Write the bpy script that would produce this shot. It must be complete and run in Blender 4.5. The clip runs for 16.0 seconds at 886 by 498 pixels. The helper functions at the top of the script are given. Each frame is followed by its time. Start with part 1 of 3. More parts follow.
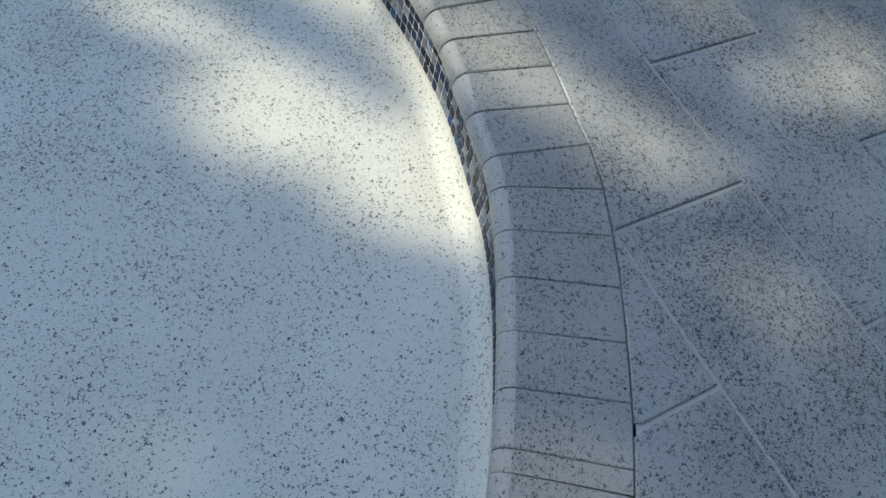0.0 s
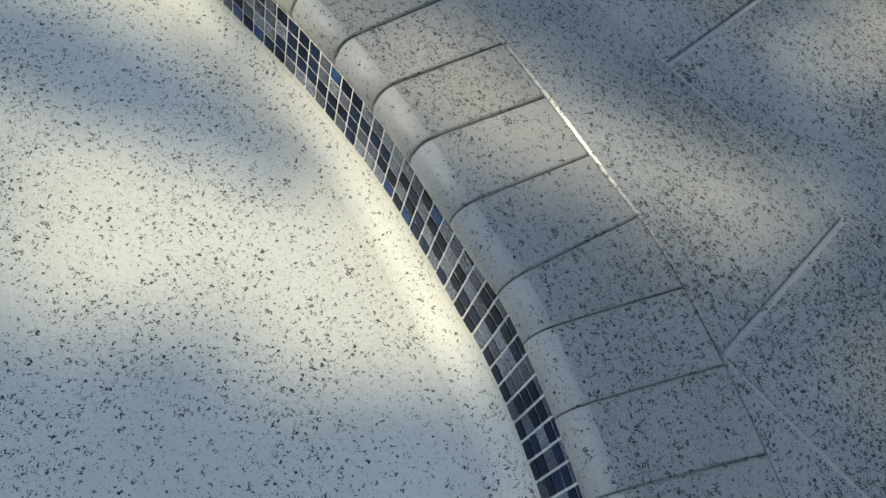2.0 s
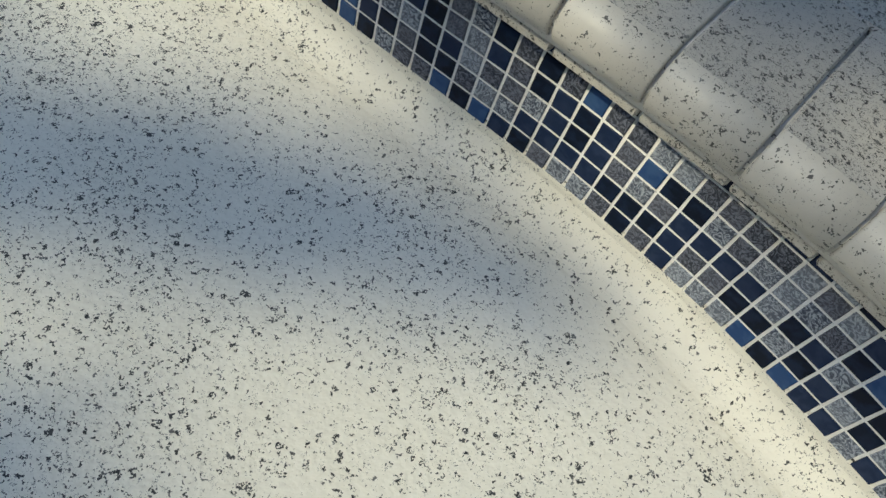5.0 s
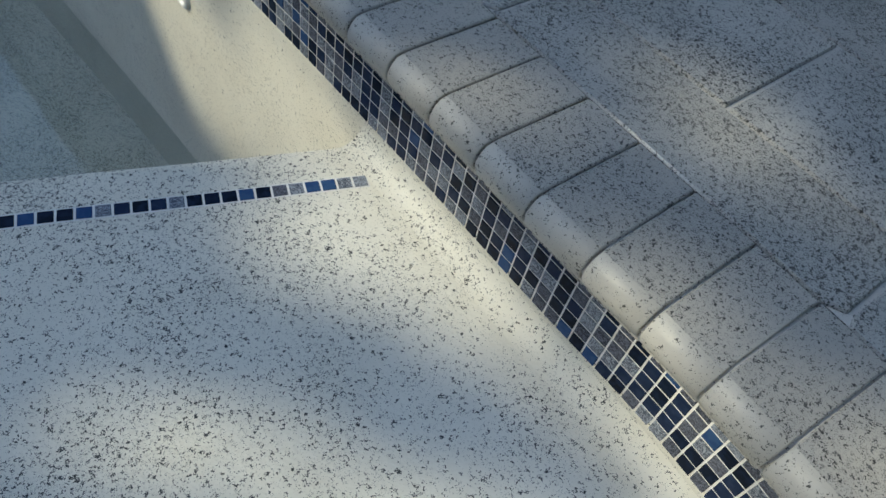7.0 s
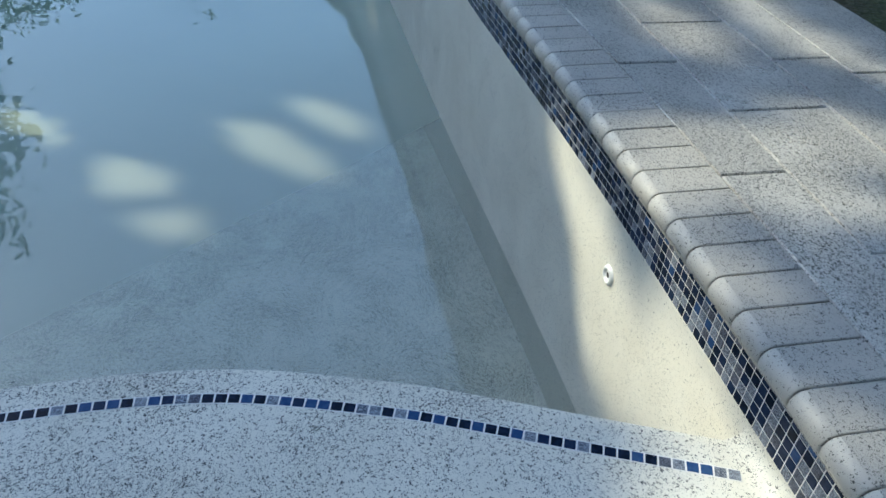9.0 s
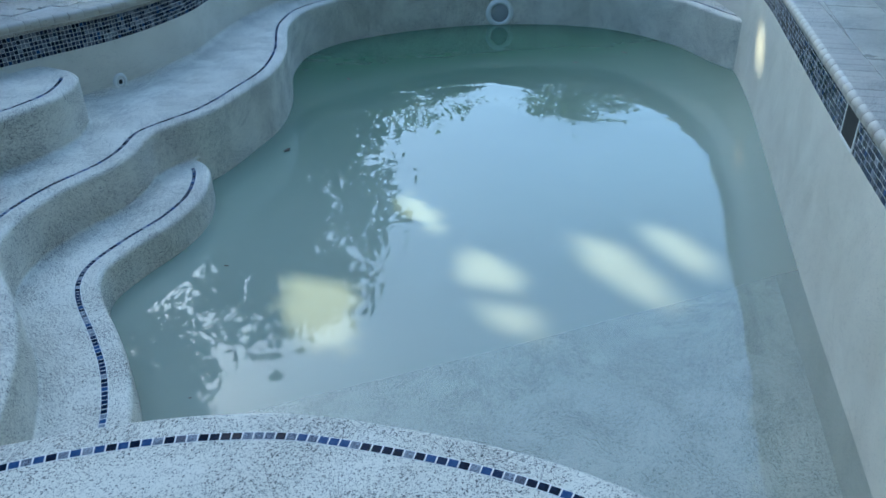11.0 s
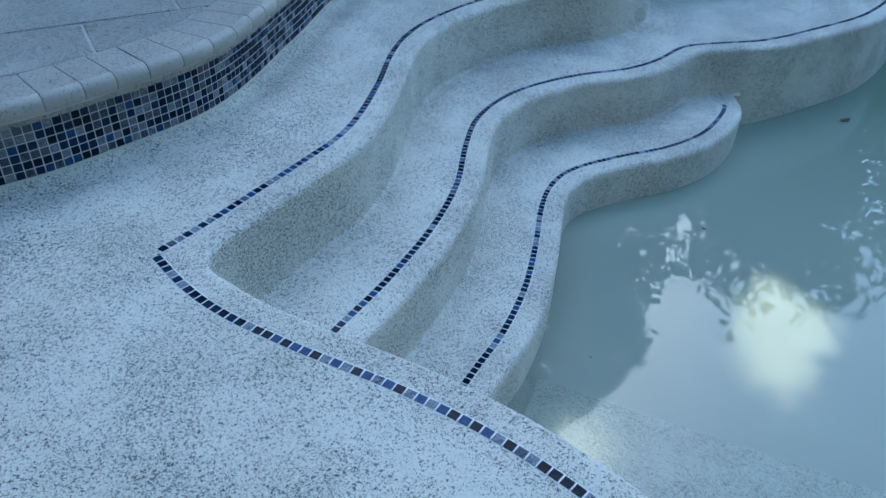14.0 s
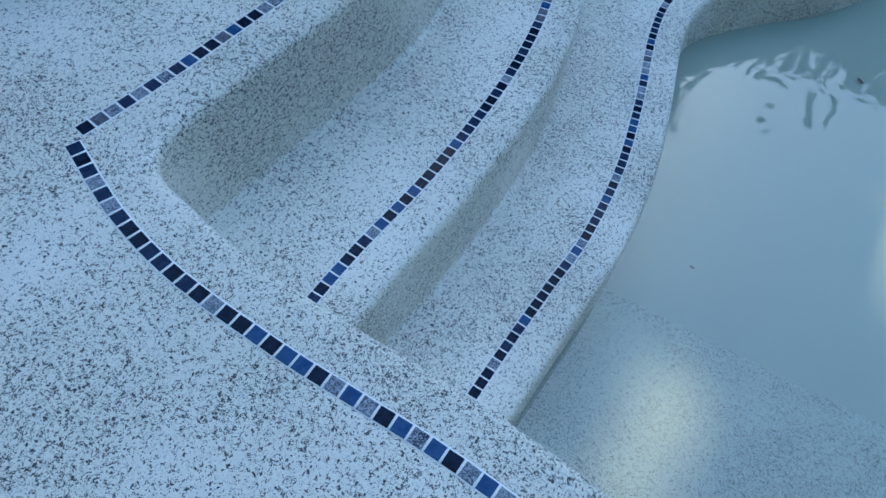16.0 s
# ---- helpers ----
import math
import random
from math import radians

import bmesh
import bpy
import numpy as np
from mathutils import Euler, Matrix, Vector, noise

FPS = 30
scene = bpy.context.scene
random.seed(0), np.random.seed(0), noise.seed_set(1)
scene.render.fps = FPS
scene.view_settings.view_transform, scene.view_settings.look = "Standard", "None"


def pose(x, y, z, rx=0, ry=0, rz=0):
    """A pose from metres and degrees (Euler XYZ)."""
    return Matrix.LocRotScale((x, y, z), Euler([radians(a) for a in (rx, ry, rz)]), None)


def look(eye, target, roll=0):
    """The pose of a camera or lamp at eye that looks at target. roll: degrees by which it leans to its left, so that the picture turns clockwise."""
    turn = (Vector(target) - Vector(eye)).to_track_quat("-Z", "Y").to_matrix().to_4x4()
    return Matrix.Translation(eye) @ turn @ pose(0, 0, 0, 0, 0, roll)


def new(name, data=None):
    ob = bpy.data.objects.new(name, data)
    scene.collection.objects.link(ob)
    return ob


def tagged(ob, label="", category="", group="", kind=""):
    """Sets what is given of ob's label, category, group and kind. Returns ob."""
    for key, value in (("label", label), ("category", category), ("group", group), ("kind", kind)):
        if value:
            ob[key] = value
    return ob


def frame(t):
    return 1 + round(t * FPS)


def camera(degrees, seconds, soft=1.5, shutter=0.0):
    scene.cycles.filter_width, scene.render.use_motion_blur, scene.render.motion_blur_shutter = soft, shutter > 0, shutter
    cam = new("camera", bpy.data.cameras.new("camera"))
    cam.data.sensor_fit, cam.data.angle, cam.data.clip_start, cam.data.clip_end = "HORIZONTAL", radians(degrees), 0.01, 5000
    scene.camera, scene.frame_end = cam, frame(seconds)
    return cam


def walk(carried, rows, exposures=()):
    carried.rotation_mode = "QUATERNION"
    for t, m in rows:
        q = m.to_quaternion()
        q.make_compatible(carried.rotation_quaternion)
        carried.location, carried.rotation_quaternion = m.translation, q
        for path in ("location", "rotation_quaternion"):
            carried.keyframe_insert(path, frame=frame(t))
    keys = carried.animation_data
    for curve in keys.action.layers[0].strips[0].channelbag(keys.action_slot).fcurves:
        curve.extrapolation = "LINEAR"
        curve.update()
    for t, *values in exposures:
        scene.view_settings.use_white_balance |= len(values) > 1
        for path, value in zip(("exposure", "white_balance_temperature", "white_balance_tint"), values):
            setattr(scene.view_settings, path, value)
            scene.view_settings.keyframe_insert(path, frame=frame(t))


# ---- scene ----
cam = camera(61.1, 16.0)
PATH = [
    (0, (0.038, -1.188, 1.284), (-0.15, -0.115, -0.393), 18.3),
    (0.5, (0.014, -0.998, 1.225), (0.018, 0.062, -0.471), 26.5),
    (1, (-0.041, -0.877, 1.156), (0.134, 0.197, -0.522), 30.2),
    (1.5, (-0.107, -0.78, 1.095), (0.104, 0.298, -0.576), 28.0),
    (2, (-0.26, -0.743, 0.966), (-0.023, 0.307, -0.72), 25.2),
    (2.5, (-0.369, -0.633, 0.882), (-0.091, 0.342, -0.842), 24.0),
    (3, (-0.459, -0.493, 0.766), (-0.132, 0.426, -0.98), 25.0),
    (3.5, (-0.558, -0.424, 0.671), (-0.196, 0.525, -1.053), 25.7),
    (3.7, (-0.577, -0.414, 0.63), (-0.221, 0.554, -1.084), 24.6),
    (5.8, (-0.652, -0.412, 0.643), (-0.317, 0.681, -0.998), 23.1),
    (6, (-0.648, -0.409, 0.678), (-0.345, 0.698, -0.96), 22.5),
    (6.5, (-0.643, -0.418, 0.786), (-0.508, 0.754, -0.829), 18.4),
    (7, (-0.685, -0.458, 0.935), (-0.763, 0.78, -0.634), 14.3),
    (7.5, (-0.716, -0.517, 1.032), (-1.041, 0.775, -0.46), 10.9),
    (8, (-0.727, -0.604, 1.137), (-1.34, 0.702, -0.249), 7.6),
    (8.5, (-0.756, -0.676, 1.18), (-1.597, 0.598, -0.112), 5.9),
    (8.7, (-0.763, -0.686, 1.192), (-1.682, 0.567, -0.066), 5.0),
    (11, (-0.713, -0.832, 1.275), (-2.347, -0.227, 0.293), -0.6),
    (11.5, (-0.75, -0.864, 1.231), (-2.471, -0.516, 0.273), -0.7),
    (12, (-0.859, -0.841, 1.253), (-2.607, -0.785, 0.283), -1.4),
    (12.5, (-0.945, -0.828, 1.244), (-2.665, -1.041, 0.246), 0.2),
    (13, (-1.005, -0.737, 1.242), (-2.664, -1.166, 0.21), 1.8),
    (13.5, (-1.077, -0.721, 1.237), (-2.667, -1.283, 0.162), 1.6),
    (14, (-1.26, -0.768, 1.196), (-2.744, -1.363, -0.007), 2.7),
    (14.5, (-1.465, -0.788, 1.133), (-2.81, -1.393, -0.219), 5.1),
    (15, (-1.658, -0.838, 1.031), (-2.888, -1.421, -0.434), 8.3),
    (15.5, (-1.801, -1.045, 0.968), (-2.918, -1.528, -0.619), 10.2),
    (16, (-1.94, -1.187, 0.95), (-2.96, -1.584, -0.724), 9.1),
]
SKY, SUN = 0.15, 2.1
EXPOSURES = [(0, 1.0, 5600, 0), (1.5, 0.95, 5800, 0), (3.0, 0.6, 5950, 0), (6.2, 0.6, 5850, 0), (8.5, 1.05, 5550, 0), (11, 1.8, 5500, -6), (14, 1.75, 5250, -4), (16, 1.7, 5150, -4)]
walk(cam, [(t, look(e, g, r)) for t, e, g, r in PATH], EXPOSURES)

from mathutils.geometry import tessellate_polygon

# ---- light ----
SUN_FROM = Vector((-0.7255, -0.208, 0.6561)).normalized()
world = bpy.data.worlds.new("sky")
scene.world = world
world.use_nodes = True
wn = world.node_tree.nodes
sky = wn.new("ShaderNodeTexSky")
sky.sky_type = "NISHITA"
sky.sun_disc = False
sky.sun_elevation = math.asin(SUN_FROM.z)
sky.sun_rotation = math.atan2(SUN_FROM.x, SUN_FROM.y)
world.node_tree.links.new(sky.outputs[0], wn["Background"].inputs[0])
wn["Background"].inputs[1].default_value = SKY
sun_data = bpy.data.lights.new("sun", "SUN")
sun_data.energy = SUN
sun_data.angle = radians(0.25)
sun_data.color = (1.0, 0.83, 0.56)
sun = new("sun", sun_data)
sun.matrix_world = look(SUN_FROM * 30, (0, 0, 0))


# ---- materials ----
def material(name, colour=(0.5, 0.5, 0.5), rough=0.6, metal=0.0):
    m = bpy.data.materials.new(name)
    m.use_nodes = True
    b = m.node_tree.nodes["Principled BSDF"]
    b.inputs["Base Color"].default_value = (*colour, 1)
    b.inputs["Roughness"].default_value = rough
    b.inputs["Metallic"].default_value = metal
    return m, m.node_tree, b


def node(tree, kind, **inputs):
    n = tree.nodes.new(kind)
    for key, value in inputs.items():
        n.inputs[key.replace("_", " ")].default_value = value
    return n


def math_node(tree, op, a, b=0.0):
    n = tree.nodes.new("ShaderNodeMath")
    n.operation = op
    for socket, value in zip(n.inputs, (a, b)):
        if hasattr(value, "links"):
            tree.links.new(value, socket)
        else:
            socket.default_value = value
    return n.outputs[0]


def mix_colour(tree, fac, a, b, how="MIX"):
    n = tree.nodes.new("ShaderNodeMix")
    n.data_type = "RGBA"
    n.blend_type = how
    for socket, value in ((n.inputs[0], fac), (n.inputs[6], a), (n.inputs[7], b)):
        if hasattr(value, "links"):
            tree.links.new(value, socket)
        elif isinstance(value, tuple):
            socket.default_value = (*value, 1)
        else:
            socket.default_value = value
    return n.outputs[2]


def ramp(tree, value, low, high, a=0.0, b=1.0):
    n = tree.nodes.new("ShaderNodeMapRange")
    tree.links.new(value, n.inputs[0])
    for i, v in enumerate((low, high, a, b)):
        n.inputs[i + 1].default_value = v
    return n.outputs[0]


def specks(tree, where, scale, share, size, stretch=0.012, drift=4.5):
    """A mask of scattered chips: share of the cells that hold one, and its size within the cell."""
    wob = node(tree, "ShaderNodeTexNoise", Scale=scale * 1.1, Detail=1.0)
    tree.links.new(where, wob.inputs["Vector"])
    off = tree.nodes.new("ShaderNodeVectorMath")
    off.operation = "MULTIPLY_ADD"
    tree.links.new(wob.outputs["Color"], off.inputs[0])
    off.inputs[1].default_value = (stretch, stretch, stretch)
    tree.links.new(where, off.inputs[2])
    v = node(tree, "ShaderNodeTexVoronoi", Scale=scale)
    tree.links.new(off.outputs[0], v.inputs["Vector"])
    split = tree.nodes.new("ShaderNodeSeparateColor")
    tree.links.new(v.outputs["Color"], split.inputs[0])
    flow = node(tree, "ShaderNodeTexNoise", Scale=drift, Detail=3.0)
    tree.links.new(where, flow.inputs["Vector"])
    many = ramp(tree, flow.outputs[0], 0.36, 0.64, 0.45, 1.35)
    keep = math_node(tree, "LESS_THAN", split.outputs[0], math_node(tree, "MULTIPLY", many, share))
    radius = math_node(tree, "MULTIPLY_ADD", math_node(tree, "POWER", split.outputs[1], 1.6), size * 0.85)
    radius.node.inputs[2].default_value = size * 0.35
    edge = math_node(tree, "SUBTRACT", radius, v.outputs["Distance"])
    soft = ramp(tree, edge, 0.0, 0.03)
    return math_node(tree, "MULTIPLY", keep, soft), split.outputs[2]


def stone(name, light, dark, chip, scale, share, size, rough, bump=0.25, share2=0.25, blotch=3.0, vary=0.0, trend=None):
    """Cast stone or plaster with chips of dark aggregate at two sizes, blotches and a fine grain."""
    m, tree, b = material(name, light, rough)
    where = tree.nodes.new("ShaderNodeTexCoord").outputs["Object"]
    big = node(tree, "ShaderNodeTexNoise", Scale=blotch, Detail=5.0, Roughness=0.6)
    fine = node(tree, "ShaderNodeTexNoise", Scale=140.0, Detail=3.0)
    for n in (big, fine):
        tree.links.new(where, n.inputs["Vector"])
    tone = mix_colour(tree, ramp(tree, big.outputs[0], 0.3, 0.7), light, dark)
    tone = mix_colour(tree, ramp(tree, fine.outputs[0], 0.35, 0.75, 0.0, 0.35), tone, dark)
    if trend:
        # the chips lie closer along one way of the floor
        split = tree.nodes.new("ShaderNodeSeparateXYZ")
        tree.links.new(where, split.inputs[0])
        grow = ramp(tree, split.outputs[0], trend[0], trend[1], trend[2], 1.0)
        share, share2 = math_node(tree, "MULTIPLY", grow, share), math_node(tree, "MULTIPLY", grow, share2)
    one, shade = specks(tree, where, scale, share, size)
    two, shade2 = specks(tree, where, scale * 2.3, share2, size * 0.95, 0.006)
    grit = tuple(0.45 * c + 0.12 for c in chip)
    tone = mix_colour(tree, math_node(tree, "MULTIPLY", two, 0.75), tone, grit)
    tone = mix_colour(tree, math_node(tree, "MULTIPLY", one, 0.96), tone, mix_colour(tree, math_node(tree, "POWER", shade, 3.0), chip, grit))
    if vary:
        info = tree.nodes.new("ShaderNodeObjectInfo").outputs["Random"]
        tone = mix_colour(tree, ramp(tree, info, 0, 1, 0, vary), tone, tuple(c * 0.5 for c in dark))
    tree.links.new(tone, b.inputs["Base Color"])
    bm = node(tree, "ShaderNodeBump", Strength=bump, Distance=0.002)
    mid = node(tree, "ShaderNodeTexNoise", Scale=55.0, Detail=2.0)
    tree.links.new(where, mid.inputs["Vector"])
    height = math_node(tree, "ADD", fine.outputs[0], mid.outputs[0])
    tree.links.new(math_node(tree, "SUBTRACT", height, one), bm.inputs["Height"])
    tree.links.new(bm.outputs[0], b.inputs["Normal"])
    tree.links.new(ramp(tree, big.outputs[0], 0.3, 0.7, rough - 0.12, rough + 0.1), b.inputs["Roughness"])
    return m


PLASTER = stone("quartz_plaster", (0.80, 0.77, 0.68), (0.71, 0.68, 0.59), (0.006, 0.008, 0.013), 255, 0.76, 0.59, 0.6, bump=0.5, share2=0.3, trend=(-0.7, -1.7, 0.4))
SMOOTH = stone("trowelled_plaster", (0.74, 0.71, 0.62), (0.62, 0.59, 0.51), (0.05, 0.05, 0.055), 260, 0.3, 0.42, 0.55, share2=0.3)
COPING = stone("coping_stone", (0.54, 0.51, 0.46), (0.42, 0.40, 0.37), (0.012, 0.012, 0.016), 250, 0.62, 0.52, 0.55, share2=0.6, vary=0.16)
NOSING = stone("coping_nosing", (0.53, 0.50, 0.44), (0.44, 0.415, 0.375), (0.03, 0.03, 0.03), 250, 0.36, 0.46, 0.5, share2=0.2, vary=0.10)
PAVER = stone("paver_stone", (0.63, 0.61, 0.57), (0.45, 0.44, 0.42), (0.01, 0.01, 0.013), 235, 0.95, 0.56, 0.34, share2=0.8, vary=0.22, blotch=2.2)
JOINT = stone("sanded_joint", (0.62, 0.60, 0.56), (0.5, 0.48, 0.45), (0.1, 0.1, 0.1), 200, 0.3, 0.4, 0.9)
GROUT = stone("white_grout", (0.82, 0.81, 0.78), (0.72, 0.71, 0.69), (0.4, 0.4, 0.4), 300, 0.2, 0.3, 0.85)


def glaze(name, colour, second, rough, crinkle):
    m, tree, b = material(name, colour, rough)
    b.inputs["Specular IOR Level"].default_value = 0.06
    where = tree.nodes.new("ShaderNodeTexCoord").outputs["Object"]
    info = tree.nodes.new("ShaderNodeObjectInfo").outputs["Random"]
    isle = tree.nodes.new("ShaderNodeNewGeometry").outputs["Random Per Island"]
    shift = math_node(tree, "FRACT", math_node(tree, "ADD", info, isle))
    n = node(tree, "ShaderNodeTexNoise", Scale=95.0 if crinkle else 60.0, Detail=4.0, Distortion=4.5 if crinkle else 0.3)
    move = tree.nodes.new("ShaderNodeVectorMath")
    move.operation = "ADD"
    tree.links.new(where, move.inputs[0])
    tree.links.new(math_node(tree, "MULTIPLY", shift, 7.0), move.inputs[1])
    tree.links.new(move.outputs[0], n.inputs["Vector"])
    tone = mix_colour(tree, ramp(tree, n.outputs[0], 0.44, 0.6), colour, second)
    tone = mix_colour(tree, ramp(tree, shift, 0, 1, 0, 0.35), tone, second)
    tree.links.new(tone, b.inputs["Base Color"])
    bump = node(tree, "ShaderNodeBump", Strength=0.8 if crinkle else 0.12, Distance=0.0015)
    tree.links.new(n.outputs[0], bump.inputs["Height"])
    tree.links.new(bump.outputs[0], b.inputs["Normal"])
    return m


TILE = {
    "K": glaze("black_glass", (0.007, 0.011, 0.022), (0.012, 0.02, 0.045), 0.08, False),
    "N": glaze("navy_glass", (0.014, 0.024, 0.06), (0.025, 0.038, 0.08), 0.1, False),
    "B": glaze("blue_glass", (0.03, 0.065, 0.17), (0.045, 0.09, 0.2), 0.12, False),
    "T": glaze("crinkled_silver_glass", (0.035, 0.045, 0.075), (0.38, 0.41, 0.47), 0.28, True),
    "G": glaze("crinkled_slate_glass", (0.03, 0.035, 0.05), (0.17, 0.18, 0.23), 0.3, True),
}
KINDS = "KNBTG"

PLASTIC, tree, bsdf = material("white_plastic", (0.78, 0.78, 0.76), 0.3)
RAILWHITE, tree, bsdf = material("white_powder_coat", (0.8, 0.8, 0.8), 0.28)
# flat black that stands for the shade inside openings
DARK, tree, bsdf = material("black_for_hollows", (0.012, 0.012, 0.014), 0.7)
LENS, tree, bsdf = material("grey_lens", (0.33, 0.35, 0.36), 0.15)

BARK, tree, bsdf = material("bark", (0.10, 0.075, 0.055), 0.9)
where = tree.nodes.new("ShaderNodeTexCoord").outputs["Object"]
n = node(tree, "ShaderNodeTexNoise", Scale=9.0, Detail=6.0)
tree.links.new(where, n.inputs["Vector"])
tree.links.new(mix_colour(tree, n.outputs[0], (0.05, 0.04, 0.03), (0.17, 0.13, 0.10)), bsdf.inputs["Base Color"])

LEAF, tree, bsdf = material("leaf", (0.05, 0.10, 0.03), 0.5)
isle = tree.nodes.new("ShaderNodeNewGeometry").outputs["Random Per Island"]
tree.links.new(mix_colour(tree, isle, (0.05, 0.085, 0.02), (0.11, 0.13, 0.035)), bsdf.inputs["Base Color"])
lit = node(tree, "ShaderNodeBsdfTranslucent")
tree.links.new(mix_colour(tree, isle, (0.08, 0.14, 0.03), (0.15, 0.21, 0.05)), lit.inputs["Color"])
both = tree.nodes.new("ShaderNodeMixShader")
both.inputs[0].default_value = 0.4
tree.links.new(bsdf.outputs[0], both.inputs[1])
tree.links.new(lit.outputs[0], both.inputs[2])
tree.links.new(both.outputs[0], tree.nodes["Material Output"].inputs[0])

SOIL, tree, bsdf = material("dark_mulch", (0.05, 0.04, 0.03), 0.95)
where = tree.nodes.new("ShaderNodeTexCoord").outputs["Object"]
n = node(tree, "ShaderNodeTexVoronoi", Scale=38.0)
n2 = node(tree, "ShaderNodeTexNoise", Scale=1.1, Detail=5.0)
for q in (n, n2):
    tree.links.new(where, q.inputs["Vector"])
tone = mix_colour(tree, n.outputs["Distance"], (0.075, 0.055, 0.04), (0.02, 0.017, 0.014))
tree.links.new(mix_colour(tree, ramp(tree, n2.outputs[0], 0.42, 0.6), tone, (0.045, 0.06, 0.025)), bsdf.inputs["Base Color"])
bump = node(tree, "ShaderNodeBump", Strength=0.8, Distance=0.02)
tree.links.new(n.outputs["Distance"], bump.inputs["Height"])
tree.links.new(bump.outputs[0], bsdf.inputs["Normal"])

# cloudy fresh fill water: scattered and absorbed light is put into the surface colour, part goes through, the surface
# mirrors
WATER = bpy.data.materials.new("cloudy_water")
WATER.use_nodes = True
tree = WATER.node_tree
tree.nodes.remove(tree.nodes["Principled BSDF"])
where = tree.nodes.new("ShaderNodeTexCoord").outputs["Object"]
n = node(tree, "ShaderNodeTexNoise", Scale=1.1, Detail=1.0, Distortion=0.8)
n2 = node(tree, "ShaderNodeTexNoise", Scale=6.0, Detail=1.0)
for q in (n, n2):
    tree.links.new(where, q.inputs["Vector"])
swell = math_node(tree, "MULTIPLY_ADD", n2.outputs[0], 0.11)
tree.links.new(n.outputs[0], swell.node.inputs[2])
bump = node(tree, "ShaderNodeBump", Strength=0.2, Distance=0.05)
tree.links.new(swell, bump.inputs["Height"])
split = tree.nodes.new("ShaderNodeSeparateXYZ")
tree.links.new(where, split.inputs[0])
# loss of light with depth painted as a ramp along x, dark green at the far end
deep = ramp(tree, math_node(tree, "MULTIPLY_ADD", split.outputs[0], -1.0), 3.2, 8.2)
haze = node(tree, "ShaderNodeBsdfDiffuse")
tree.links.new(mix_colour(tree, deep, (0.66, 0.71, 0.61), (0.10, 0.19, 0.115)), haze.inputs["Color"])
clear = node(tree, "ShaderNodeBsdfTransparent")
tree.links.new(mix_colour(tree, deep, (0.96, 0.98, 0.94), (0.2, 0.52, 0.38)), clear.inputs["Color"])
gloss = node(tree, "ShaderNodeBsdfGlossy", Roughness=0.004)
fres = node(tree, "ShaderNodeFresnel", IOR=1.55)
tree.links.new(bump.outputs[0], gloss.inputs["Normal"])
tree.links.new(bump.outputs[0], fres.inputs["Normal"])
body = tree.nodes.new("ShaderNodeMixShader")
away = math_node(tree, "MULTIPLY", split.outputs[0], -1.0)
thin = ramp(tree, away, 2.0, 4.9, 0.80, 0.34)
thin.node.interpolation_type = "SMOOTHSTEP"
tree.links.new(math_node(tree, "SUBTRACT", thin, ramp(tree, deep, 0.26, 1.0, 0.0, 0.18)), body.inputs[0])
tree.links.new(haze.outputs[0], body.inputs[1])
tree.links.new(clear.outputs[0], body.inputs[2])
top = tree.nodes.new("ShaderNodeMixShader")
tree.links.new(fres.outputs[0], top.inputs[0])
tree.links.new(body.outputs[0], top.inputs[1])
tree.links.new(gloss.outputs[0], top.inputs[2])
tree.links.new(top.outputs[0], tree.nodes["Material Output"].inputs[0])


# ---- plan curves ----
def spline(points, closed=False, step=0.02):
    """A smooth curve through the points, sampled evenly, as an array of (x, y)."""
    p = np.array(points, float)
    n = len(p)
    out = []
    for i in range(n if closed else n - 1):
        if closed:
            a, b, c, d = p[i - 1], p[i], p[(i + 1) % n], p[(i + 2) % n]
        else:
            b, c = p[i], p[i + 1]
            a = p[i - 1] if i else 2 * b - c
            d = p[i + 2] if i + 2 < n else 2 * c - b
        for u in np.linspace(0, 1, 14, endpoint=False):
            out.append(0.5 * (2 * b + (c - a) * u + (2 * a - 5 * b + 4 * c - d) * u ** 2 + (3 * b - a - 3 * c + d) * u ** 3))
    out.append(p[0] if closed else p[-1])
    return even(np.array(out), step)


def even(q, step):
    s = np.concatenate([[0], np.cumsum(np.hypot(*np.diff(q, axis=0).T))])
    k = np.linspace(0, s[-1], max(2, int(round(s[-1] / step)) + 1))
    return np.stack([np.interp(k, s, q[:, 0]), np.interp(k, s, q[:, 1])], 1)


def normals(q, closed=False):
    """Unit normals to the right of the way along the curve."""
    if closed:
        d = np.roll(q, -1, 0) - np.roll(q, 1, 0)
    else:
        d = np.gradient(q, axis=0)
    d /= np.hypot(d[:, 0], d[:, 1])[:, None]
    return np.stack([d[:, 1], -d[:, 0]], 1)


def along(q, s):
    """The place and the way at s metres along a curve."""
    c = np.concatenate([[0], np.cumsum(np.hypot(*np.diff(q, axis=0).T))])
    s = min(max(s, 0.0), c[-1])
    i = min(int(np.searchsorted(c, s, side="right")) - 1, len(q) - 2)
    u = (s - c[i]) / max(c[i + 1] - c[i], 1e-9)
    d = q[i + 1] - q[i]
    return q[i] + u * d, d / np.hypot(*d)


def length(q):
    return float(np.hypot(*np.diff(q, axis=0).T).sum())


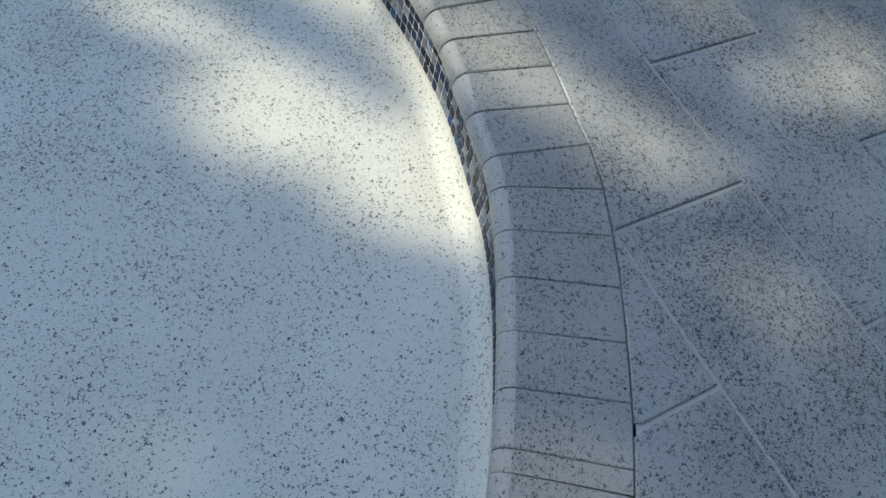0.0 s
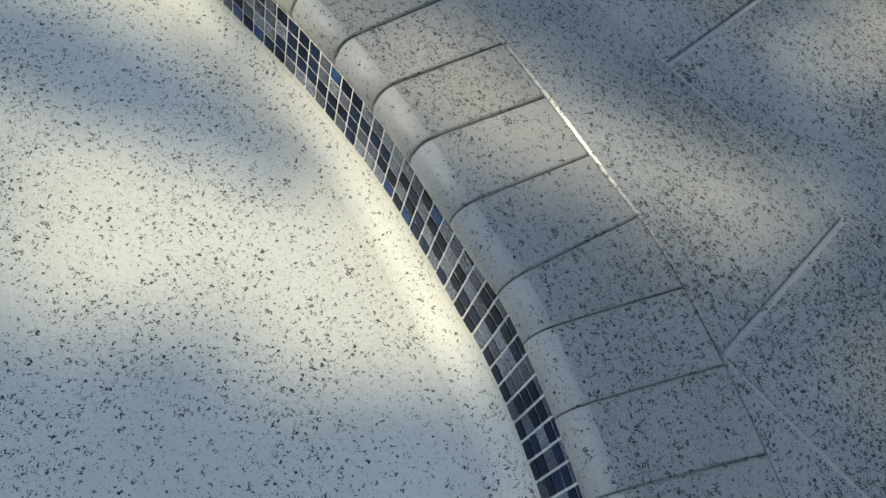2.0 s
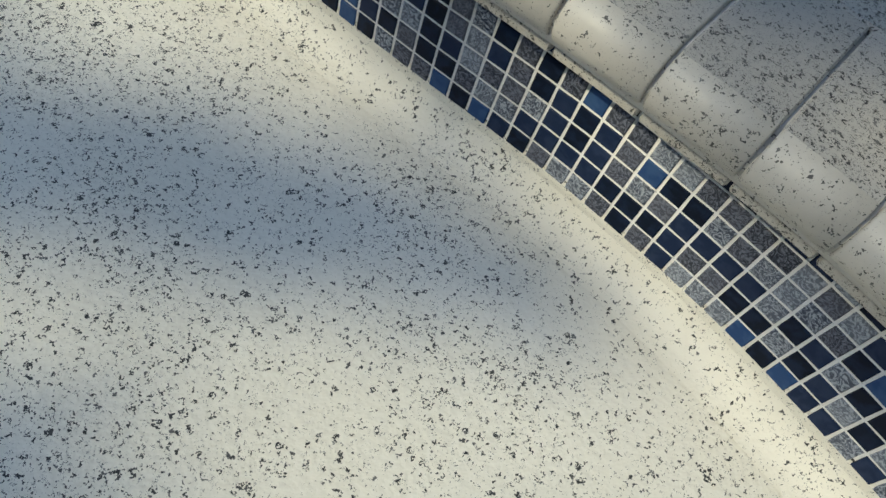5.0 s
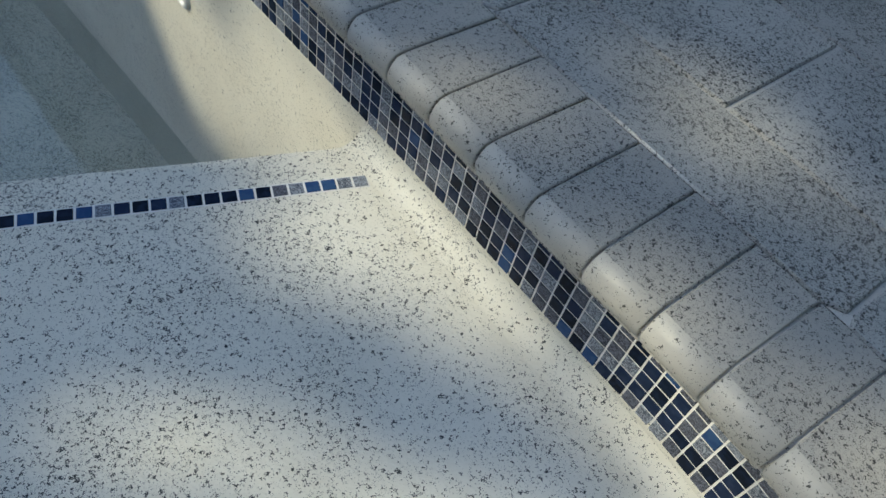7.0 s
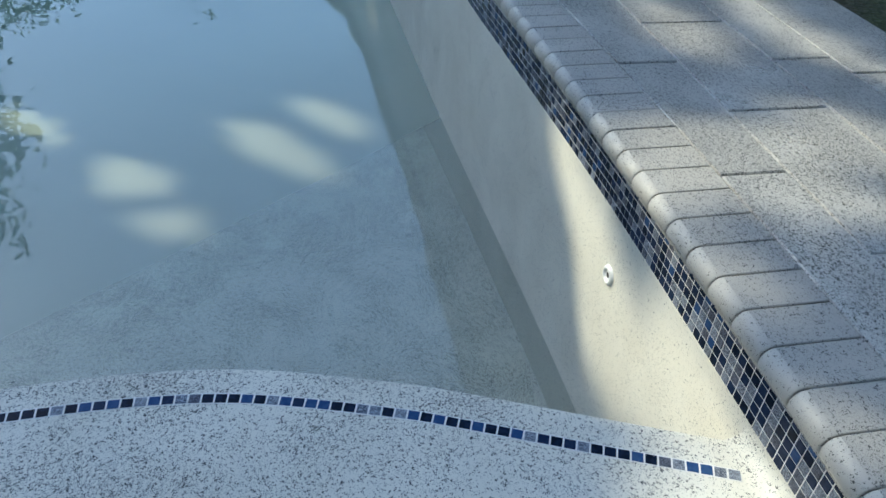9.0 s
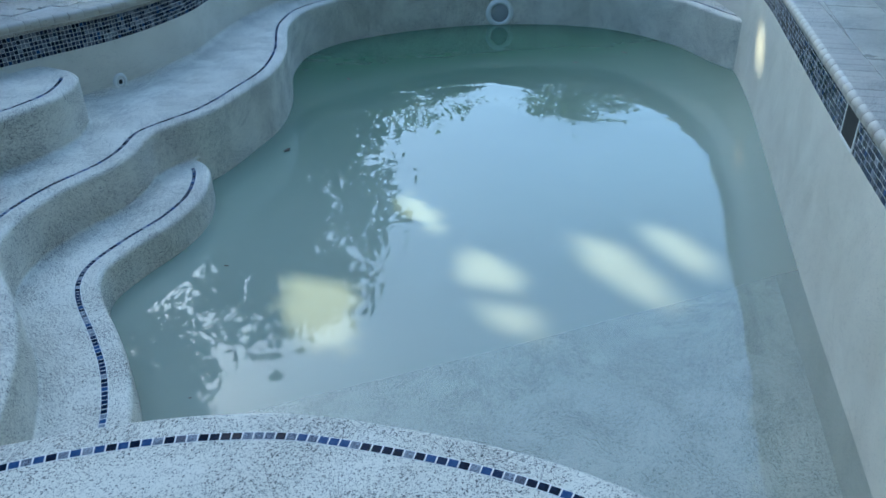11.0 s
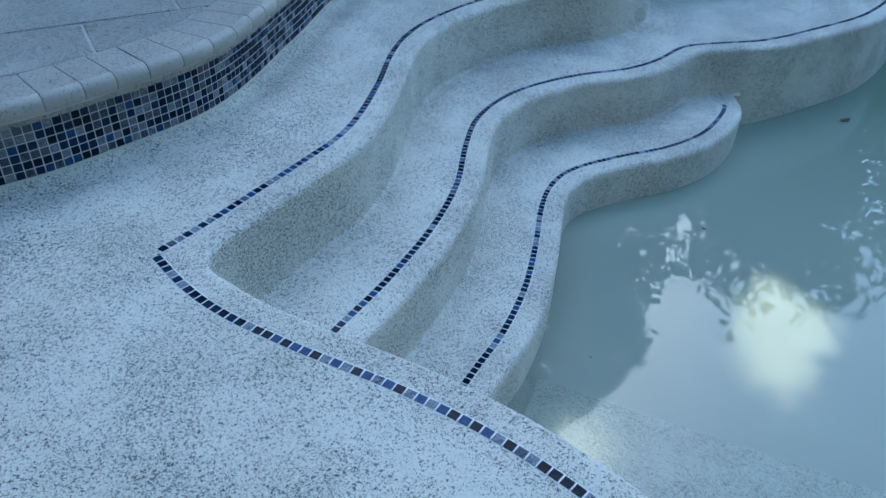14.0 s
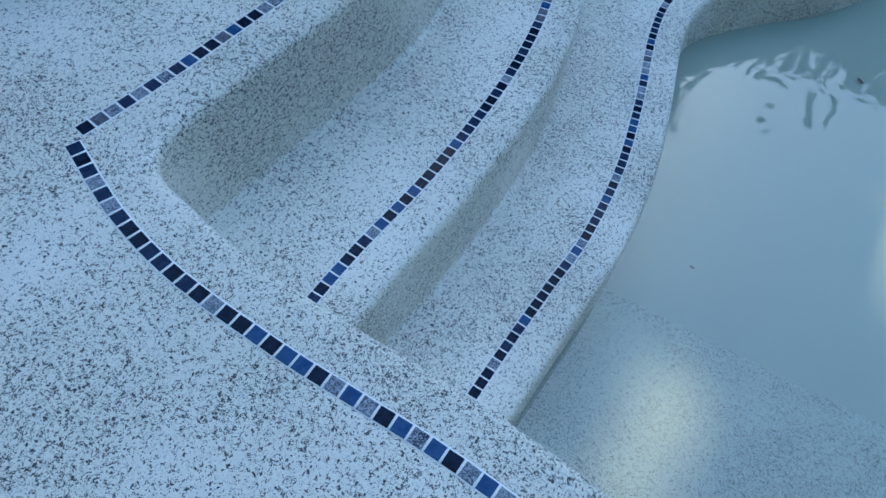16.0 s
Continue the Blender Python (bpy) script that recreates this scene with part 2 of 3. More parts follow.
# the line that the coping follows all round the pool; the pool lies to the left of the way
CURB = spline([(0.20, -0.81), (0.09, -0.527), (-0.01, -0.337), (-0.085, -0.247), (-0.235, -0.077), (-0.40, 0.066), (-0.573, 0.196),
               (-0.82, 0.385), (-1.20, 0.665), (-1.80, 1.095), (-3.08, 1.965), (-4.42, 2.91), (-5.50, 3.66), (-6.5, 4.25), (-7.6, 4.6),
               (-8.6, 4.6), (-9.3, 4.15), (-9.6, 3.3), (-9.65, 2.4), (-9.4, 1.5), (-8.95, 0.7), (-8.3, 0.1), (-7.6, -0.3), (-6.9, -0.62),
               (-6.3, -1.07), (-5.9, -1.6), (-5.42, -2.2), (-4.9, -2.47), (-4.3, -2.54), (-3.7, -2.43), (-3.1, -2.335), (-2.69, -2.43),
               (-2.4, -2.555), (-2.0, -2.85), (-1.4, -3.15), (-0.7, -3.15), (-0.1, -2.85), (0.22, -2.3), (0.32, -1.6), (0.28, -1.15)], True)[:-1]
WALL_N = -normals(CURB, True)          # towards the pool
# the face of the waterline tile: it leaves the coping's line a little on the bend beside the shelf
at = np.arange(len(CURB))
at = np.where(at > len(CURB) - 90, at - len(CURB), at)
lean = np.interp(at, [-85, -40, 27, 33, 44, 54], [0, 0.02, 0.021, 0.014, 0.007, 0])
WALL = CURB + WALL_N * lean[:, None]

EDGE = spline([(-0.80, 0.425), (-0.899, 0.365), (-1.08, 0.253), (-1.348, 0.089), (-1.482, 0.0), (-1.713, -0.182), (-1.874, -0.36),
               (-2.04, -0.595), (-2.12, -0.733), (-2.182, -0.908), (-2.218, -1.061), (-2.242, -1.244), (-2.25, -1.40), (-2.256, -1.533),
               (-2.276, -1.716), (-2.315, -1.86), (-2.386, -2.018)])
UPPER = spline([(-2.386, -2.018), (-2.455, -2.003), (-2.585, -1.98), (-2.75, -1.957), (-2.95, -1.93), (-3.14, -1.91), (-3.31, -1.925),
                (-3.57, -1.985), (-3.88, -2.075), (-4.14, -2.10), (-4.40, -2.058), (-4.657, -1.968), (-4.90, -1.82), (-5.11, -1.616),
                (-5.28, -1.485), (-5.50, -1.425), (-5.62, -1.43), (-5.75, -1.50), (-5.95, -1.72)])
MIDDLE = spline([(-2.1, -1.64), (-2.35, -1.635), (-2.58, -1.622), (-2.86, -1.59), (-3.18, -1.58), (-3.47, -1.612), (-3.75, -1.69), (-3.98, -1.735),
                 (-4.20, -1.715), (-4.40, -1.64), (-4.63, -1.48), (-4.83, -1.275), (-5.02, -1.157), (-5.27, -1.06), (-5.42, -0.89),
                 (-5.594, -0.67), (-5.93, -0.42), (-6.33, -0.165), (-6.87, 0.02), (-7.5, 0.14), (-7.9, 0.26), (-8.35, 0.50), (-8.72, 0.95),
                 (-8.92, 1.65), (-8.95, 2.35), (-8.82, 3.0), (-8.5, 3.6), (-8.0, 4.05), (-7.2, 4.25), (-6.5, 4.2), (-5.9, 4.22)])
LOWER = spline([(-2.1, -1.34), (-2.4, -1.32), (-2.67, -1.30), (-2.88, -1.28), (-3.07, -1.26), (-3.315, -1.267), (-3.575, -1.31), (-3.856, -1.372),
                (-4.05, -1.385), (-4.22, -1.335), (-4.42, -1.18), (-4.62, -0.99), (-4.84, -0.855), (-5.07, -0.795), (-5.24, -0.79),
                (-5.40, -0.87), (-5.5, -1.0)])
NOSE = 0.095                            # from the middle of a tile line to the face of its riser
Z_MIDDLE, Z_LOWER, Z_WATER, Z_FLOOR = -0.28, -0.54, -0.73, -2.2
Z_TILE, TILE_ROWS, PITCH, CHIP = 0.043, 6, 0.0265, 0.0233
Z_DECK = 0.285


# ---- mesh helpers ----
def part(name, bm, mat, parent=None, label=""):
    """Links a bmesh as one mesh object, under a thing where one is given."""
    me = bpy.data.meshes.new(name)
    bm.to_mesh(me)
    bm.free()
    for m in (mat if isinstance(mat, (list, tuple)) else [mat]):
        me.materials.append(m)
    ob = new(name, me)
    if parent:
        ob.parent = parent
    if label:
        ob["label"] = label
    return ob


def grid_mesh(rows, closed=False, smooth=True, bm=None, mat=0):
    """Faces between rows of points."""
    bm = bm or bmesh.new()
    vs = [[bm.verts.new(p) for p in r] for r in rows]
    n = len(vs)
    for i in range(n if closed else n - 1):
        a, b = vs[i], vs[(i + 1) % n]
        for j in range(len(a) - 1):
            f = bm.faces.new((a[j], b[j], b[j + 1], a[j + 1]))
            f.smooth, f.material_index = smooth, mat
    return bm


def sweep(q, nrm, profile, closed=False, flip=False):
    rows = []
    for p, n in zip(q, nrm):
        r = [(p[0] + n[0] * o, p[1] + n[1] * o, z) for o, z in profile]
        rows.append(r[::-1] if flip else r)
    return grid_mesh(rows, closed)


def fill(bm, loops, z):
    """One flat sheet inside the first loop and outside the others."""
    pts = [[Vector((p[0], p[1], 0.0)) for p in loop] for loop in loops]
    vs = [bm.verts.new((p.x, p.y, z)) for loop in pts for p in loop]
    for a, b, c in tessellate_polygon(pts):
        pa, pb, pc = vs[a].co, vs[b].co, vs[c].co
        up = (pb - pa).cross(pc - pa).z
        if abs(up) > 1e-9:
            bm.faces.new((vs[a], vs[b], vs[c]) if up > 0 else (vs[a], vs[c], vs[b]))
    return bm


def box(bm, lo, hi, bevel=0.0, m=None):
    r = bmesh.ops.create_cube(bm, size=1.0)
    bmesh.ops.transform(bm, verts=r["verts"], matrix=(m or Matrix()) @ Matrix.Translation([(a + b) / 2 for a, b in zip(lo, hi)]) @ Matrix.Diagonal([b - a for a, b in zip(lo, hi)] + [1]))
    if bevel:
        es = list({e for v in r["verts"] for e in v.link_edges})
        bmesh.ops.bevel(bm, geom=es, offset=bevel, segments=2, affect="EDGES", profile=0.5)
    return bm


def tube(points, radius, sides=14, bm=None):
    """A round tube along points in space."""
    bm = bm or bmesh.new()
    pts = [Vector(p) for p in points]
    rings = []
    ref = Vector((0.31, 0.17, 0.93)).normalized()
    for i, p in enumerate(pts):
        d = (pts[min(i + 1, len(pts) - 1)] - pts[max(i - 1, 0)]).normalized()
        u = d.cross(ref).normalized()
        w = d.cross(u)
        r = radius[i] if isinstance(radius, (list, tuple)) else radius
        rings.append([bm.verts.new(p + (u * math.cos(a) + w * math.sin(a)) * r) for a in np.linspace(0, 2 * math.pi, sides, endpoint=False)])
    for a, b in zip(rings, rings[1:]):
        for j in range(sides):
            f = bm.faces.new((a[j], a[(j + 1) % sides], b[(j + 1) % sides], b[j]))
            f.smooth = True
    bm.faces.new(rings[0][::-1])
    bm.faces.new(rings[-1])
    return bm


def lathe(profile, m, sides=32, bm=None):
    """A turned shape: profile of (radius, height) about the z axis of m."""
    bm = bm or bmesh.new()
    rows = []
    for a in np.linspace(0, 2 * math.pi, sides, endpoint=False):
        rows.append([m @ Vector((r * math.cos(a), r * math.sin(a), h)) for r, h in profile])
    return grid_mesh(rows, True, bm=bm)


def rounded_nose(z, low, r=0.025, back=0.06):
    """Profile of a step's edge: flat top, rounded nose, riser down to low."""
    prof = [(-back, z)]
    for a in np.linspace(0, math.pi / 2, 6):
        prof.append((-r + r * math.sin(a), z - r + r * math.cos(a)))
    return prof + [(0.0, z - r - 0.02), (0.004, low)]


def cove(z, r, top):
    """Profile of a hollow fillet between a floor at z and a wall, from the wall inwards."""
    prof = [(-0.003, top)]
    for a in np.linspace(0, math.pi / 2, 6):
        prof.append((r - r * math.cos(a), z + 0.001 + r - r * math.sin(a)))
    return prof


# ---- the pool shell ----
prof = [(-0.15, Z_TILE + 0.004), (0.0, Z_TILE + 0.004), (0.003, Z_TILE - 0.004), (0.004, -0.3), (0.004, Z_FLOOR)]
bm = sweep(WALL, WALL_N, prof, True)
wall_pool = tagged(part("wall_pool", bm, SMOOTH), "cream speckled plaster wall of the pool", "pool wall", kind="structure")

# the floor falls from the shallow end to the deep end
bm = bmesh.new()
slope = [(1.5, -0.95), (-2.6, -0.95), (-3.4, -1.0), (-4.6, -1.15), (-6.5, -1.6), (-8.0, -1.95), (-10.5, -2.0)]
xs = np.linspace(1.5, -10.5, 121)
zs = np.interp(-xs, [-x for x, z in slope], [z for x, z in slope])
zs = np.convolve(np.pad(zs, 9, mode="edge"), np.ones(19) / 19, "valid")
rows = [[(x, y, z) for y in np.linspace(5.5, -4.0, 20)] for x, z in zip(xs, zs)]
grid_mesh(rows, bm=bm)
bmesh.ops.recalc_face_normals(bm, faces=bm.faces)
floor = tagged(part("floor_pool", bm, PLASTER), "cream plaster pool floor under cloudy water", "pool floor", kind="structure")


def inside(p, loop):
    x, y = p
    c = False
    for (x1, y1), (x2, y2) in zip(loop, np.roll(loop, -1, 0)):
        if (y1 > y) != (y2 > y) and x < (x2 - x1) * (y - y1) / (y2 - y1) + x1:
            c = not c
    return c


BACK = WALL - WALL_N * 0.05             # hidden line behind the wall's face


def wall_span(start, end):
    """Points of the hidden line from the one nearest to start on to the one nearest to end."""
    i = int(np.argmin(np.hypot(*(BACK - start).T)))
    j = int(np.argmin(np.hypot(*(BACK - end).T)))
    if j <= i:
        j += len(BACK)
    return BACK[np.arange(i, j + 1) % len(BACK)]


def terrace(name, nose, z, low, loop_tail, label):
    """A level of the pool: a flat top with a rounded edge along nose, closed by a line behind the wall."""
    nn = normals(nose)
    bm = sweep(nose, nn, rounded_nose(z, low), flip=True)
    rim = nose - nn * 0.06
    fill(bm, [np.concatenate([rim, loop_tail])], z)
    bmesh.ops.remove_doubles(bm, verts=bm.verts, dist=0.0002)
    return tagged(part(name, bm, PLASTER), label, "pool step", kind="structure")


edge_nose = EDGE + normals(EDGE) * NOSE
upper_nose = UPPER + normals(UPPER) * NOSE
edge_nose = edge_nose[edge_nose[:, 1] > -1.80]
upper_nose = upper_nose[upper_nose[:, 0] < -2.55]
shelf_nose = spline([tuple(p) for p in edge_nose[::6]] + [(-2.405, -1.845), (-2.428, -1.88), (-2.475, -1.893)] + [tuple(p) for p in upper_nose[::6]])
middle_nose = even(MIDDLE + normals(MIDDLE) * NOSE, 0.02)
lower_nose = even(LOWER + normals(LOWER) * NOSE, 0.02)

tail = wall_span(shelf_nose[-1], shelf_nose[0])
shelf = terrace("sun_shelf", shelf_nose, 0.0, Z_FLOOR - 0.1, tail, "white quartz plaster sun shelf with dark specks")
tail = np.array([(-5.5, 4.5), (-7.6, 5.1), (-9.3, 4.8), (-10.2, 3.4), (-10.2, 1.8), (-9.3, 0.3), (-7.5, -1.0), (-6.8, -1.6), (-6.2, -2.4), (-5.0, -2.9), (-4.3, -2.4), (-3.6, -2.25), (-2.1, -2.05), (-2.1, -1.75)])
bench = terrace("bench_step", middle_nose, Z_MIDDLE, Z_FLOOR - 0.1, tail, "white speckled plaster bench step along the pool wall")
tail = np.array([(-5.5, -1.3), (-5.0, -1.5), (-4.2, -1.9), (-3.0, -1.8), (-2.1, -1.75)])
low_step = terrace("lower_step", lower_nose, Z_LOWER, Z_FLOOR - 0.1, tail, "white speckled plaster step just above the water")

# hollow fillets where floors meet walls
keep = [i for i, p in enumerate(WALL) if p[0] > -0.94 and p[1] > -0.5 or p[1] < -1.55 and p[0] > -5.8 or p[0] > -0.1]
order = [(i + 200) % len(WALL) for i in range(len(WALL))]
run = [i for i in order if i in set(keep)]
q, nn = WALL[run], WALL_N[run]
part("cove", sweep(q, nn, cove(0.0, 0.05, Z_TILE)), PLASTER, shelf)
q = shelf_nose[shelf_nose[:, 0] < -2.30]
part("cove", sweep(q, normals(q), cove(Z_MIDDLE, 0.016, Z_MIDDLE + 0.018)), PLASTER, bench)
q = middle_nose[middle_nose[:, 0] > -5.42]
part("cove", sweep(q, normals(q), cove(Z_LOWER, 0.016, Z_LOWER + 0.018)), PLASTER, low_step)
sel = [i for i, p in enumerate(WALL) if p[0] < -5.75 and p[1] < 0.6 or p[0] < -8.6]
part("cove", sweep(WALL[sel], WALL_N[sel], cove(Z_MIDDLE, 0.05, Z_MIDDLE + 0.06)), PLASTER, bench)

# ---- water ----
bm = fill(bmesh.new(), [WALL[::2] + WALL_N[::2] * -0.01], Z_WATER)
water = tagged(part("water", bm, WATER), "cloudy blue-green water half filling the pool", "water", kind="structure")

# ---- tile ----
def chip_mesh(name, mat, size=CHIP, thick=0.004, cut=0.0012):
    """One small square tile, its face up, with eased edges."""
    bm = bmesh.new()
    h = size / 2
    low = [bm.verts.new((x * h, y * h, 0)) for x, y in ((-1, -1), (1, -1), (1, 1), (-1, 1))]
    mid = [bm.verts.new((x * h, y * h, thick - cut)) for x, y in ((-1, -1), (1, -1), (1, 1), (-1, 1))]
    top = [bm.verts.new((x * (h - cut), y * (h - cut), thick)) for x, y in ((-1, -1), (1, -1), (1, 1), (-1, 1))]
    for a, b in ((low, mid), (mid, top)):
        for i in range(4):
            bm.faces.new((a[i], a[(i + 1) % 4], b[(i + 1) % 4], b[i]))
    bm.faces.new(top)
    me = bpy.data.meshes.new(name)
    bm.to_mesh(me)
    bm.free()
    me.materials.append(mat)
    return me


CHIPS = {k: chip_mesh("tile", TILE[k]) for k in KINDS}
pick = random.Random(5)


def draw_kind(weights=(31, 23, 6, 20, 20)):
    return pick.choices(KINDS, weights)[0]


def put_tile(kind, m, parent):
    ob = new("tile", CHIPS[kind])
    ob.parent = parent
    ob.matrix_local = m
    return ob


def flat_tile(q, s, z):
    p, d = along(q, s)
    w = pick.uniform(-0.02, 0.02)
    return Matrix.Translation((p[0], p[1], z)) @ Matrix.Rotation(math.atan2(d[1], d[0]) + w, 4, "Z")


def tile_line(q, start, end, z, parent, kinds="", first_parts=300):
    """A single line of tiles set into a step, and the grout bed under it."""
    s = start
    count = 0
    rest = []
    while s < end:
        k = kinds[count] if count < len(kinds) else draw_kind((36, 26, 16, 14, 8))
        m = flat_tile(q, s, z - 0.0025)
        if count < first_parts:
            put_tile(k, m, parent)
        else:
            rest.append((k, m))
        s += PITCH
        count += 1
    pts = np.array([along(q, v)[0] for v in np.linspace(start - PITCH / 2, s - PITCH / 2, max(3, int((s - start) / 0.03)))])
    part("grout_bed", sweep(pts, normals(pts), [(-0.0138, z), (-0.0132, z + 0.0006), (0.0132, z + 0.0006), (0.0138, z)], flip=True), GROUT, parent)
    return rest


def joined_tiles(items, parent):
    """Tiles past those that can be told apart, in one mesh."""
    verts, faces, mats = [], [], []
    for k, m in items:
        me = CHIPS[k]
        base = len(verts)
        verts += [m @ v.co for v in me.vertices]
        for f in me.polygons:
            faces.append([base + i for i in f.vertices])
            mats.append(KINDS.index(k))
    me = bpy.data.meshes.new("tile_field")
    me.from_pydata(verts, [], faces)
    for k in KINDS:
        me.materials.append(TILE[k])
    me.polygons.foreach_set("material_index", mats)
    ob = new("tile_field", me)
    ob.parent = parent
    return tagged(ob, kind="stuff")


ORDER = ("TTBBTGKBKKKTNKNTBKKBKKBKBTKTTKKBBNBTKBKKKGTNBTKBNBKTKKKKTBBBTBTKTTTKKKKTGKTBKBKBTBTKBTBKTBTKBBKBKKTKNKNNKKNTNTNKNT")
s0 = min(np.linspace(0, 0.4, 400), key=lambda v: np.hypot(*(along(EDGE, v)[0] - (-0.899, 0.365))))
tile_line(EDGE, s0, length(EDGE) - 0.012, 0.0, shelf, ORDER)
end = min(np.linspace(3.0, length(UPPER), 800), key=lambda v: np.hypot(*(along(UPPER, v)[0] - (-5.60, -1.425))))
tile_line(UPPER, 0.03, end, 0.0, shelf)
rest = tile_line(MIDDLE, 0.1, length(MIDDLE) - 0.5, Z_MIDDLE, bench)
joined_tiles(rest, bench)
end = min(np.linspace(3.0, length(LOWER), 800), key=lambda v: np.hypot(*(along(LOWER, v)[0] - (-5.235, -0.79))))
tile_line(LOWER, 0.15, end, Z_LOWER, low_step)

# waterline band
closed = np.concatenate([WALL, WALL[:1]])
bm = sweep(WALL, WALL_N, [(-0.1, 0.20), (0.0, 0.20), (0.0, Z_TILE)], True)
band = tagged(part("waterline_band", bm, GROUT), "band of small square blue and black glass mosaic tiles", "mosaic tile", kind="structure")
SKIM = (-3.0, 1.905)
total = length(closed)
n_cols = int(total / PITCH)
items = []
for c in range(n_cols):
    p, d = along(closed, (c + 0.5) * total / n_cols)
    yaw = math.atan2(d[1], d[0])
    for r in range(TILE_ROWS):
        zc = Z_TILE + (r + 0.5) * PITCH - 0.001
        if np.hypot(*(p - SKIM)) < 0.125:
            continue
        jig = pick.uniform(-0.03, 0.03)
        m = Matrix.Translation((p[0] + d[1] * 0.0022, p[1] - d[0] * 0.0022, zc)) @ Matrix.Rotation(yaw, 4, "Z") @ Matrix.Rotation(math.pi / 2, 4, "X") @ Matrix.Rotation(math.pi, 4, "Y") @ Matrix.Rotation(jig, 4, "Z")
        near = p[0] > -1.15 and p[0] < 0.02 and p[1] > -0.4
        items.append((draw_kind(), m, near))
near = [i for i in items if i[2]]
near.sort(key=lambda i: abs(i[1].translation.x + 0.42))
for k, m, _ in near[:300]:
    put_tile(k, m, band)
joined_tiles([(k, m) for k, m, _ in near[300:]] + [(k, m) for k, m, f in items if not f], band)


# ---- coping ----
coping = tagged(new("coping"), "grey speckled cast stone bullnose coping round the pool", "coping", kind="structure")
OUT, OVER, THICK = 0.135, 0.066, 0.08
outer = CURB - WALL_N * OUT
curb_closed = np.concatenate([CURB, CURB[:1]])


def coping_piece(a, b, lift=0.0):
    """One coping stone between two places along the wall: bullnose front with eased corners."""
    middle = along(curb_closed, (a + b) / 2)[0]
    filled = middle[0] > -0.1 and -0.85 < middle[1] < -0.25     # joints rubbed almost flush
    over = float(np.interp(middle[0], [-3.2, -1.6], [0.044, OVER])) if middle[1] > -1.2 else 0.044
    far = middle[1] < -1.2 or middle[0] < -3.0
    gap = 0.0006 if filled else 0.0009 if far else 0.0016
    r = 0.029
    prof = [(-OUT, Z_DECK - THICK), (-OUT, Z_DECK - 0.003), (-OUT + 0.003, Z_DECK), (over - r - 0.004, Z_DECK)]
    for t in np.linspace(0.15, math.pi, 8):
        prof.append((over - r + r * math.sin(t), Z_DECK - r + r * math.cos(t)))
    prof += [(over - r, Z_DECK - THICK), (-OUT, Z_DECK - THICK)]
    rows = []
    cols = 5
    for k, u in enumerate((0.0, 0.025, 0.5, 0.975, 1.0)):
        p, d = along(curb_closed, a + gap + (b - a - 2 * gap) * u)
        n = np.array([-d[1], d[0]])
        end = k in (0, cols - 1)
        row = []
        for o, z in prof:
            pull = (0.001 if far or filled else 0.003) if end and o > 0.01 else 0.0
            low = 0.002 if end and z > Z_DECK - 0.003 else 0.0
            row.append((p[0] + n[0] * (o - pull), p[1] + n[1] * (o - pull), z - low + (lift if z > Z_DECK - 0.02 else 0.0)))
        rows.append(row)
    bm = grid_mesh(rows[:], smooth=False)
    for f in bm.faces:
        c = f.calc_center_median()
        f.smooth = c.z < Z_DECK - 0.001 and c.z > Z_DECK - 0.066
        f.material_index = 1 if f.smooth else 0
    bm.verts.ensure_lookup_table()
    k = len(prof)
    for row, flip in ((0, False), (cols - 1, True)):
        vs = [bm.verts[row * k + i] for i in range(k - 1)]
        bm.faces.new(vs[::-1] if flip else vs)
    bmesh.ops.remove_doubles(bm, verts=bm.verts, dist=0.0001)
    bmesh.ops.recalc_face_normals(bm, faces=bm.faces)
    return bm


outer_closed = np.concatenate([outer, outer[:1]])
mark = int(np.argmin(np.hypot(*(outer - (-0.293, 0.14)).T)))
cw = np.concatenate([[0], np.cumsum(np.hypot(*np.diff(curb_closed, axis=0).T))])
co = np.concatenate([[0], np.cumsum(np.hypot(*np.diff(outer_closed, axis=0).T))])
n_stones = int(round(co[-1] / 0.0985))
w = co[-1] / n_stones
phase = co[mark] % w
cuts = [float(np.interp(phase + i * w, co, cw)) for i in range(n_stones)]
for a, b in zip([0.0] + cuts, cuts + [cw[-1]]):
    if b - a > 0.02:
        part("coping_stone", coping_piece(a, b, pick.uniform(-0.0008, 0.0008)), [COPING, NOSING], coping)

lip = np.where(CURB[:, 1] > -1.2, np.interp(CURB[:, 0], [-3.2, -1.6], [0.044, OVER]), 0.044)
rows = []
for p, n, o in zip(CURB, WALL_N, lip):
    prof = [(-OUT + 0.008, Z_DECK - 0.05), (-OUT + 0.008, Z_DECK - 0.005), (o - 0.038, Z_DECK - 0.005), (o - 0.016, Z_DECK - 0.013), (o - 0.005, Z_DECK - 0.030), (o - 0.017, Z_DECK - 0.06), (-0.05, Z_DECK - THICK + 0.004)]
    rows.append([(p[0] + n[0] * k, p[1] + n[1] * k, z) for k, z in prof])
part("mortar", grid_mesh(rows, True), JOINT, coping)

# ---- deck ----
E1, E2 = np.array((0.604, 0.797)), np.array((-0.797, 0.604))
BIG = [(math.cos(a) * 900 - 4, math.sin(a) * 900) for a in np.linspace(0, 2 * math.pi, 48, endpoint=False)]
deck_line = (CURB - WALL_N * (OUT + 0.002))
bm = fill(bmesh.new(), [BIG, (WALL - WALL_N * 0.1)[::4]], Z_DECK - 0.055)
ground = tagged(part("ground", bm, SOIL), "dark mulch and grass beyond the paved deck", "ground", kind="structure")
pavement = tagged(new("pavement"), "grey speckled stone paver deck round the pool", "pavement", kind="structure")

